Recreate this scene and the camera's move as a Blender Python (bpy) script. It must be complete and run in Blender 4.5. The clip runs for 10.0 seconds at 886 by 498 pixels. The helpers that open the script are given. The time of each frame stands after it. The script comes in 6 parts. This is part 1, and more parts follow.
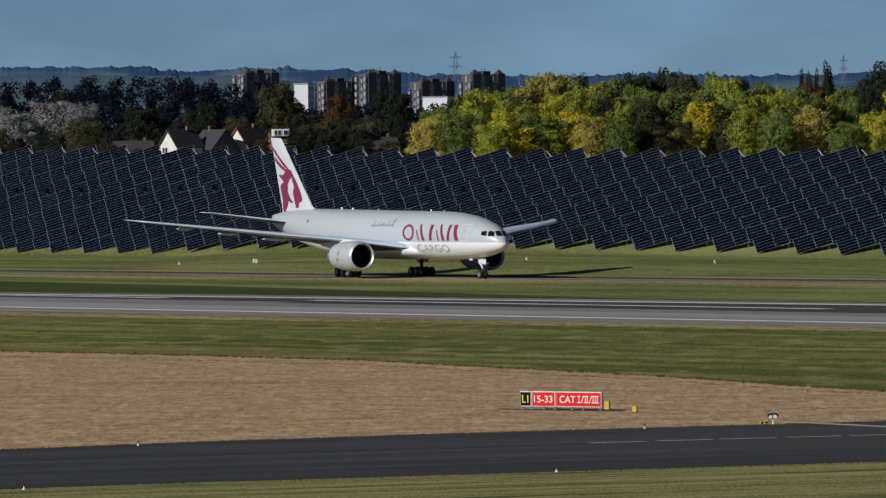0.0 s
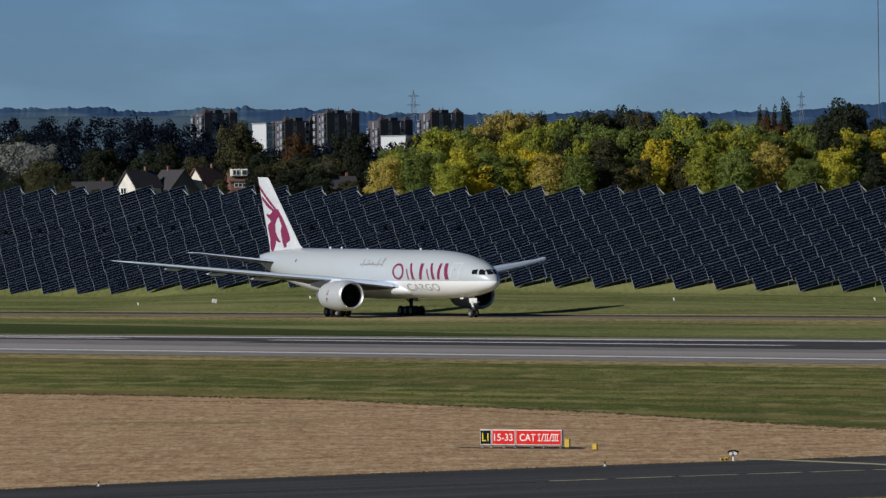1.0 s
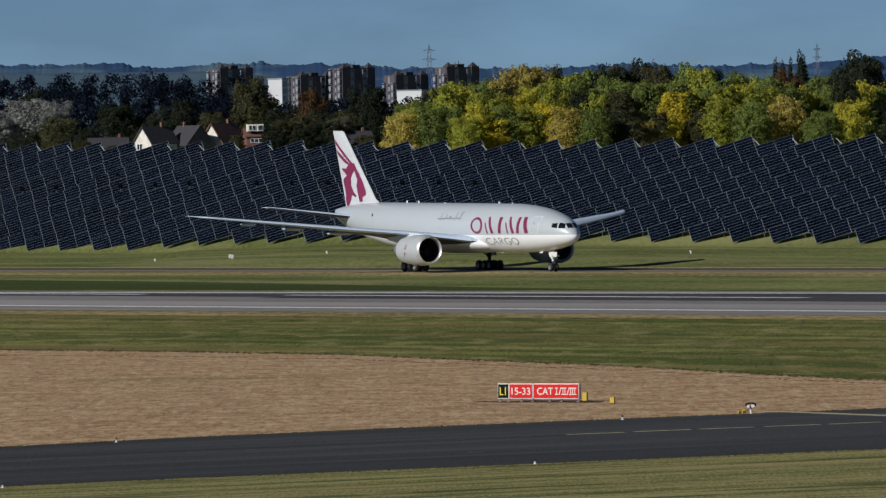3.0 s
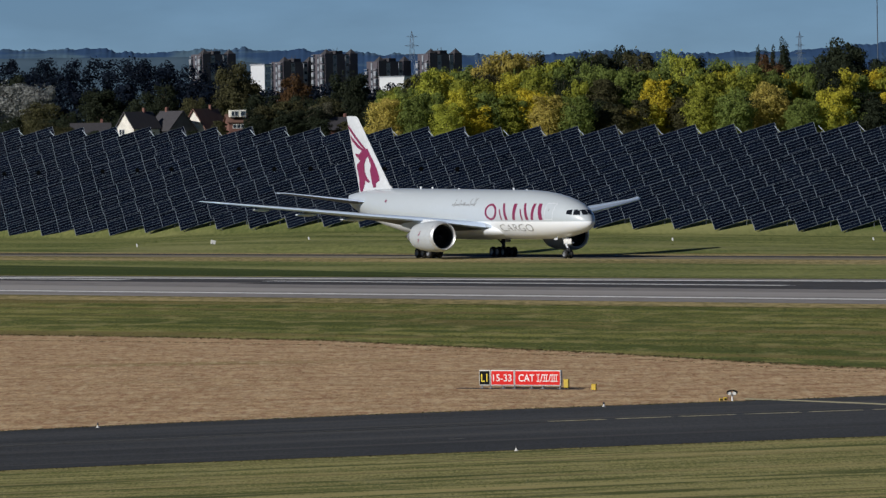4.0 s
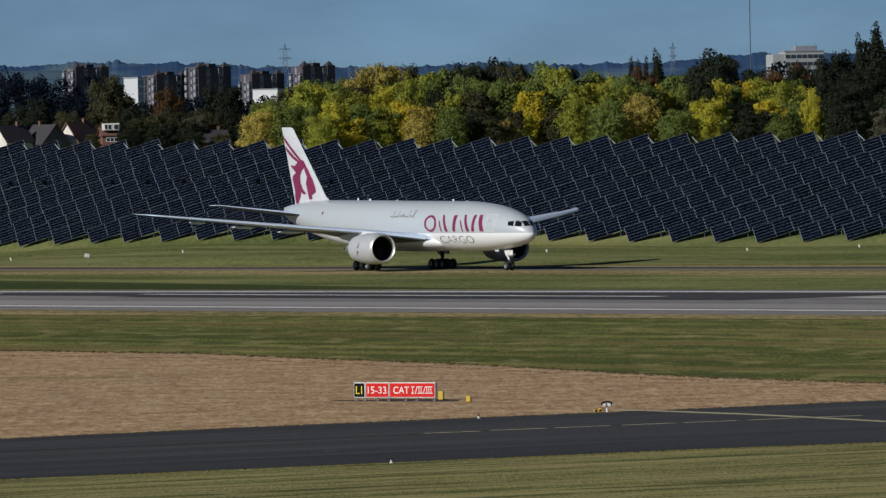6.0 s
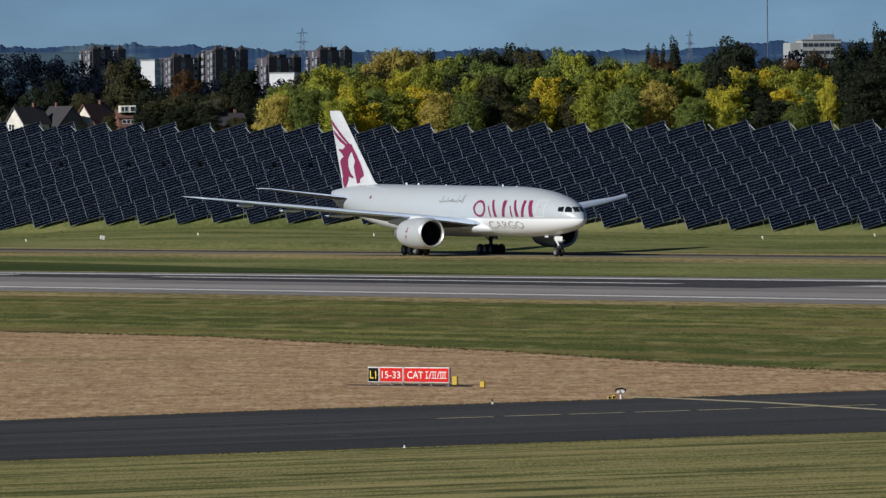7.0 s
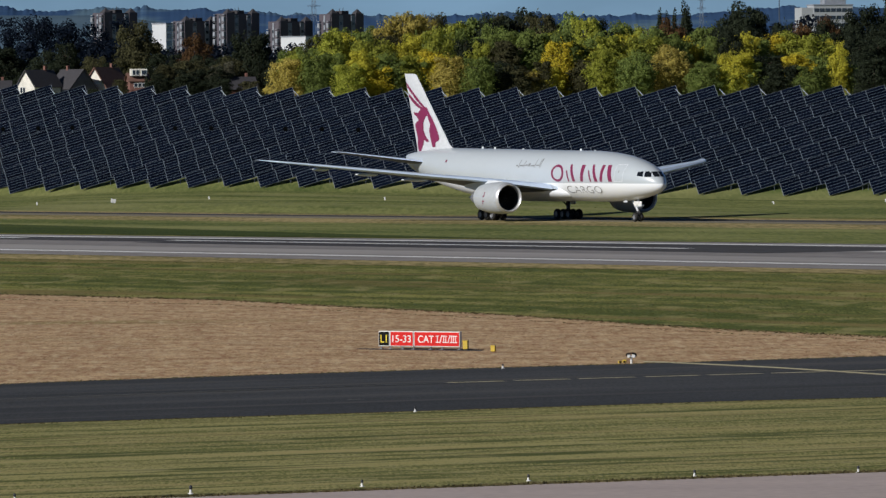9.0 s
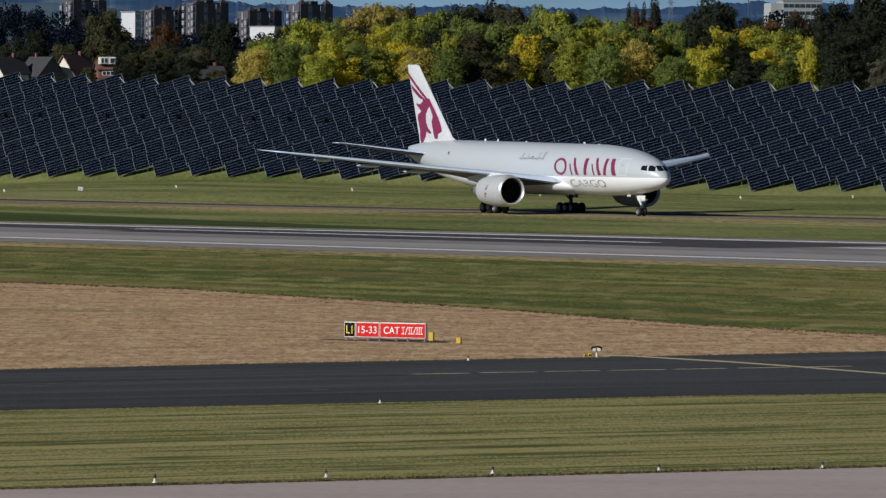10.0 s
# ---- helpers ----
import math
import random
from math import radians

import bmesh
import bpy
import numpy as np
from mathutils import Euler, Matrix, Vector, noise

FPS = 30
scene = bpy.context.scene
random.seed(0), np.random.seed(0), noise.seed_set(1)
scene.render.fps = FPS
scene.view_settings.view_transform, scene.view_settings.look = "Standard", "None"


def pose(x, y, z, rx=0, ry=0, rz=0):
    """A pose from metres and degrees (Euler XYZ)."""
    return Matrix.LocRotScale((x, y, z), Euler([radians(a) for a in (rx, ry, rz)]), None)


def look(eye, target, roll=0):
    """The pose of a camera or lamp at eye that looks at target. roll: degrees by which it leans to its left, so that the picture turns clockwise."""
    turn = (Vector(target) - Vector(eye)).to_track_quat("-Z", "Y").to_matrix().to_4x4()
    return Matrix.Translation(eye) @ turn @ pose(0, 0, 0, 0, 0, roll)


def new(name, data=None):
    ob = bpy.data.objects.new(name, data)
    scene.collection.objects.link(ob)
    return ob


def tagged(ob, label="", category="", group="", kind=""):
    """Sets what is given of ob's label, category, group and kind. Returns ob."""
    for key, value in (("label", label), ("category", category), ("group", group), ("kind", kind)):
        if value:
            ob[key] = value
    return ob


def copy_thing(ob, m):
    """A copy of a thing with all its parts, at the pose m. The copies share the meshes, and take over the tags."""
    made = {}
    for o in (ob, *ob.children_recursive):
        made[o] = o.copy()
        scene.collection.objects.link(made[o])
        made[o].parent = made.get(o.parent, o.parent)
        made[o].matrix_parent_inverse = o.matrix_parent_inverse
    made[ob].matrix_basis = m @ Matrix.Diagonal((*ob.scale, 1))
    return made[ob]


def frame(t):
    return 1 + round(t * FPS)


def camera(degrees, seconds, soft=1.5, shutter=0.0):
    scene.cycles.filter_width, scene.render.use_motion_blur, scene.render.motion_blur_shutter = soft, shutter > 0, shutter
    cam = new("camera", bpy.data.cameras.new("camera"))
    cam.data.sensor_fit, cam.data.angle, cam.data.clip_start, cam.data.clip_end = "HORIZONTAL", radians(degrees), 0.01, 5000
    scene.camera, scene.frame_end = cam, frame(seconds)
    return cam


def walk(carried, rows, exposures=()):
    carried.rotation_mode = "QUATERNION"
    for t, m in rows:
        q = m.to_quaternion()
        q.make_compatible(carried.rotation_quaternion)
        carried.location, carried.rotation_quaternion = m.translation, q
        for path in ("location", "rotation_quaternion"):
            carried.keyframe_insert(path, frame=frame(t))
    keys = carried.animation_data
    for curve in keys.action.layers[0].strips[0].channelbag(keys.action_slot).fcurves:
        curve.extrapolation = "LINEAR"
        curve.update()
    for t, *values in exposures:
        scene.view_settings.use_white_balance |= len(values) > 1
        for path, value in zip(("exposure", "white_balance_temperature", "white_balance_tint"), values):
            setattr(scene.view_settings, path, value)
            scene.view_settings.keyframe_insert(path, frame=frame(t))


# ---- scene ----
EYE = (0.0, 0.0, 13.0)
# seconds, degrees turned to the left, degrees tilted up, degrees of roll
PAN = [
    (0.0, 0.6129, -0.5810, -0.399),
    (0.2, 0.7102, -0.3785, -0.564),
    (0.3, 0.6826, -0.3612, -0.789),
    (0.5, 0.6845, -0.3291, -1.191),
    (0.7, 0.6339, -0.3061, -0.913),
    (0.8, 0.5137, -0.2947, -0.826),
    (1.0, 0.2781, -0.2700, -0.745),
    (1.2, 0.1362, -0.2334, -0.703),
    (1.3, 0.0796, -0.2488, -0.624),
    (1.5, 0.4806, -0.2150, -0.946),
    (1.7, 0.4954, -0.2479, -0.537),
    (1.8, 0.5035, -0.2768, -0.669),
    (2.0, 0.4971, -0.3888, -0.709),
    (2.2, 0.4739, -0.4900, -0.681),
    (2.3, 0.4665, -0.5321, -0.659),
    (2.5, 0.4601, -0.5617, -0.859),
    (2.7, 0.4740, -0.5784, -1.005),
    (3.8, 0.3394, -0.7970, -1.145),
    (4.0, 0.2740, -0.7512, -0.859),
    (4.2, 0.0185, -0.7136, -0.873),
    (4.3, -0.0779, -0.6046, -0.615),
    (4.5, -0.4164, -0.4915, -0.334),
    (4.7, -0.6305, -0.4543, -0.560),
    (4.8, -0.7331, -0.4100, -0.494),
    (5.0, -0.9038, -0.3701, -0.472),
    (5.2, -1.0595, -0.3393, -0.504),
    (5.3, -1.1080, -0.3737, -0.527),
    (5.5, -0.9914, -0.5494, -0.918),
    (5.7, -0.7665, -0.6271, -1.114),
    (6.8, -0.6077, -0.7474, -0.892),
    (7.0, -0.6234, -0.7879, -0.565),
    (7.2, -0.6368, -0.8294, -0.521),
    (7.3, -0.6454, -0.8529, -0.462),
    (7.5, -0.6512, -0.9018, -0.444),
    (7.7, -0.6513, -0.9026, -0.450),
    (8.0, -0.6056, -0.9093, -0.421),
    (8.3, -0.5627, -0.9387, -0.323),
    (8.5, -0.5437, -0.9917, -0.417),
    (8.7, -0.5348, -1.0267, -0.362),
    (9.0, -0.5327, -1.0777, -0.416),
    (9.2, -0.5254, -1.1000, -0.425),
    (9.5, -0.5336, -1.1428, -0.523),
    (9.7, -0.5402, -1.1984, -0.333),
    (9.8, -0.5768, -1.2113, -0.243),
    (10.0, -0.8028, -1.1460, 0.210),
]
cam = camera(7.178, 10.0, soft=1.4)


def aim(left, up, roll):
    a, e = radians(left), radians(up)
    way = Vector((-math.sin(a) * math.cos(e), math.cos(a) * math.cos(e), math.sin(e)))
    return look(EYE, Vector(EYE) + way * 100.0, roll)


walk(cam, [(t, aim(a, e, r)) for t, a, e, r in PAN], [(0.0, -0.23), (2.7, -0.24), (4.0, -0.13), (5.0, -0.22), (5.7, -0.27), (7.2, -0.07), (8.3, -0.05), (9.2, -0.11), (10.0, -0.14)])

# ---------------------------------------------------------------- light
SUN_WAY = Vector((0.80, 0.62, -0.50)).normalized()
world = bpy.data.worlds.new("sky")
scene.world = world
world.use_nodes = True
wn, wl = world.node_tree.nodes, world.node_tree.links
sky = wn.new("ShaderNodeTexSky")
sky.sky_type = "NISHITA"
sky.sun_disc = False
sky.sun_elevation = math.asin(-SUN_WAY.z)
sky.sun_rotation = math.atan2(-SUN_WAY.x, -SUN_WAY.y)
sky.air_density, sky.dust_density, sky.ozone_density = 1.0, 0.1, 4.0
tint, hue = wn.new("ShaderNodeMix"), wn.new("ShaderNodeMix")
for node, kind in ((tint, "MULTIPLY"), (hue, "MIX")):
    node.data_type, node.blend_type = "RGBA", kind
tint.inputs[0].default_value = 1.0
sky_at, sky_z, sky_up = wn.new("ShaderNodeTexCoord"), wn.new("ShaderNodeSeparateXYZ"), wn.new("ShaderNodeMapRange")
wl.new(sky_at.outputs["Generated"], sky_z.inputs[0])
wl.new(sky_z.outputs[2], sky_up.inputs[0])
sky_up.inputs["From Min"].default_value, sky_up.inputs["From Max"].default_value = 0.0, 0.30
wl.new(sky_up.outputs[0], hue.inputs[0])
hue.inputs[6].default_value, hue.inputs[7].default_value = (0.80, 1.30, 2.45, 1.0), (0.46, 0.58, 0.76, 1.0)
haze, puff, veil, mild = wn.new("ShaderNodeTexNoise"), wn.new("ShaderNodeMapping"), wn.new("ShaderNodeMapRange"), wn.new("ShaderNodeVectorMath")
puff.inputs["Scale"].default_value = (26, 26, 90)
wl.new(sky_at.outputs["Generated"], puff.inputs[0])
wl.new(puff.outputs[0], haze.inputs["Vector"])
haze.inputs["Scale"].default_value, haze.inputs["Detail"].default_value = 1.0, 5.0
veil.inputs["From Min"].default_value, veil.inputs["From Max"].default_value = 0.42, 0.70
veil.inputs["To Min"].default_value, veil.inputs["To Max"].default_value = 0.97, 1.20
wl.new(haze.outputs[0], veil.inputs[0])
mild.operation = "SCALE"
wl.new(sky.outputs[0], mild.inputs[0])
wl.new(veil.outputs[0], mild.inputs["Scale"])
wl.new(mild.outputs[0], tint.inputs[6])
wl.new(hue.outputs[2], tint.inputs[7])
wl.new(tint.outputs[2], wn["Background"].inputs[0])
wn["Background"].inputs[1].default_value = 0.0325
sun = new("sun", bpy.data.lights.new("sun", "SUN"))
sun.data.energy, sun.data.angle, sun.data.color = 4.7, radians(0.5), (1.0, 0.965, 0.905)
sun.matrix_basis = look((0, 0, 300), Vector((0, 0, 300)) + SUN_WAY)

# ---------------------------------------------------------------- materials


def material(name, colour, rough=0.6, metal=0.0, dark=None, scale=1.0, stretch=(1, 1, 1), amount=0.5,
             fine=None, bump=0.0, island=0.0, objects=0.0, spec=0.5, through_light=0.0, turn=0.0, weave=(1, 1, 1), grains=1.0):
    """A surface with two scales of mottling, an optional spread from piece to piece, and relief."""
    m = bpy.data.materials.new(name)
    m.use_nodes = True
    n, l = m.node_tree.nodes, m.node_tree.links
    b = n["Principled BSDF"]
    b.inputs["Roughness"].default_value, b.inputs["Metallic"].default_value = rough, metal
    b.inputs["Specular IOR Level"].default_value = spec
    dark = dark or tuple(c * 0.7 for c in colour)
    tc = n.new("ShaderNodeTexCoord")
    spin, mp = n.new("ShaderNodeMapping"), n.new("ShaderNodeMapping")
    spin.inputs["Rotation"].default_value = (0, 0, radians(turn))
    mp.inputs["Scale"].default_value = stretch
    l.new(tc.outputs["Object"], spin.inputs[0])
    l.new(spin.outputs[0], mp.inputs[0])
    wv = n.new("ShaderNodeMapping")
    wv.inputs["Scale"].default_value = weave
    l.new(tc.outputs["Object"], wv.inputs[0])
    broad, grain = n.new("ShaderNodeTexNoise"), n.new("ShaderNodeTexNoise")
    for node, s, d in ((broad, scale, 4.0), (grain, fine or scale * 9.0, 3.0)):
        node.inputs["Scale"].default_value, node.inputs["Detail"].default_value = s, d
        l.new(mp.outputs[0] if node is broad else wv.outputs[0], node.inputs["Vector"])
    if weave != (1, 1, 1):
        grain.inputs["Distortion"].default_value, grain.inputs["Detail"].default_value = 0.5, 4.0
    mix = n.new("ShaderNodeMix")
    mix.data_type, mix.blend_type = "RGBA", "MIX"
    add = n.new("ShaderNodeMath")
    add.operation = "ADD"
    l.new(broad.outputs[0], add.inputs[0])
    weigh = n.new("ShaderNodeMapRange")
    weigh.clamp = False
    weigh.inputs["To Min"].default_value, weigh.inputs["To Max"].default_value = 0.5 - 0.5 * grains, 0.5 + 0.5 * grains
    l.new(grain.outputs[0], weigh.inputs[0])
    l.new(weigh.outputs[0], add.inputs[1])
    ramp = n.new("ShaderNodeMapRange")
    ramp.inputs["From Min"].default_value, ramp.inputs["From Max"].default_value = 1.0 - 0.5 * amount, 1.0 + 0.5 * amount
    l.new(add.outputs[0], ramp.inputs[0])
    l.new(ramp.outputs[0], mix.inputs[0])
    mix.inputs[6].default_value, mix.inputs[7].default_value = (*dark, 1), (*colour, 1)
    out = mix.outputs[2]
    for size, socket in ((island, "g"), (objects, "o")):
        if size:
            src = n.new("ShaderNodeNewGeometry") if socket == "g" else n.new("ShaderNodeObjectInfo")
            hsv, mr = n.new("ShaderNodeHueSaturation"), n.new("ShaderNodeMapRange")
            mr.inputs["To Min"].default_value, mr.inputs["To Max"].default_value = 1 - size, 1 + size
            l.new(src.outputs["Random Per Island" if socket == "g" else "Random"], mr.inputs[0])
            l.new(mr.outputs[0], hsv.inputs["Value"])
            l.new(out, hsv.inputs["Color"])
            out = hsv.outputs[0]
    l.new(out, b.inputs["Base Color"])
    if bump:
        bp = n.new("ShaderNodeBump")
        bp.inputs["Strength"].default_value, bp.inputs["Distance"].default_value = bump, 0.3
        l.new(grain.outputs[0], bp.inputs["Height"])
        l.new(bp.outputs[0], b.inputs["Normal"])
    if through_light:
        tr, ms = n.new("ShaderNodeBsdfTranslucent"), n.new("ShaderNodeMixShader")
        l.new(out, tr.inputs[0])
        ms.inputs[0].default_value = through_light
        l.new(b.outputs[0], ms.inputs[1])
        l.new(tr.outputs[0], ms.inputs[2])
        l.new(ms.outputs[0], n["Material Output"].inputs[0])
    return m


def patches(m, colour, scale, stretch, turn, share, lo=0.50, hi=0.66):
    """Large uneven patches of a second colour over a surface."""
    n, l = m.node_tree.nodes, m.node_tree.links
    b = n["Principled BSDF"]
    old = b.inputs["Base Color"].links[0].from_socket
    tc, spin, mp, nz, mr, mx = (n.new("ShaderNode" + k) for k in ("TexCoord", "Mapping", "Mapping", "TexNoise", "MapRange", "Mix"))
    spin.inputs["Rotation"].default_value = (0, 0, radians(turn))
    mp.inputs["Scale"].default_value = stretch
    nz.inputs["Scale"].default_value, nz.inputs["Detail"].default_value = scale, 6.0
    mr.inputs["From Min"].default_value, mr.inputs["From Max"].default_value, mr.inputs["To Max"].default_value = lo, hi, share
    mx.data_type = "RGBA"
    mx.inputs[7].default_value = (*colour, 1)
    for a, c in ((tc.outputs["Object"], spin.inputs[0]), (spin.outputs[0], mp.inputs[0]), (mp.outputs[0], nz.inputs["Vector"]), (nz.outputs[0], mr.inputs[0]),
                 (mr.outputs[0], mx.inputs[0]), (old, mx.inputs[6]), (mx.outputs[2], b.inputs["Base Color"])):
        l.new(a, c)


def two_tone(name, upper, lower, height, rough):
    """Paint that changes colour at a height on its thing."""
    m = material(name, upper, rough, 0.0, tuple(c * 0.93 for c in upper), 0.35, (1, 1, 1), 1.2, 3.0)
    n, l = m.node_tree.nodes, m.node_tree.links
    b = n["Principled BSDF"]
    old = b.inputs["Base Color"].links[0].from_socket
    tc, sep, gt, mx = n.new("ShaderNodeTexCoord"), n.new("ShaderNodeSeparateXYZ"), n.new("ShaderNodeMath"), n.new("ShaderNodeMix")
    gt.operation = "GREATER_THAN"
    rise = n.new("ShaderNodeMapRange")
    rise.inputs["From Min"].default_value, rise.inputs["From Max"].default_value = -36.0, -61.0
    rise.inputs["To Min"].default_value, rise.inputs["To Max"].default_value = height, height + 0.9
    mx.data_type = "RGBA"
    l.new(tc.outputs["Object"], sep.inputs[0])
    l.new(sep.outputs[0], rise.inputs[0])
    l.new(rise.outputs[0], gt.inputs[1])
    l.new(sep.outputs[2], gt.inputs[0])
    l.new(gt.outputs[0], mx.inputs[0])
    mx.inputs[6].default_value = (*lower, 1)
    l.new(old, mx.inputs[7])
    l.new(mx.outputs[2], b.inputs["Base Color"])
    b.inputs["Coat Weight"].default_value = 0.3
    return m


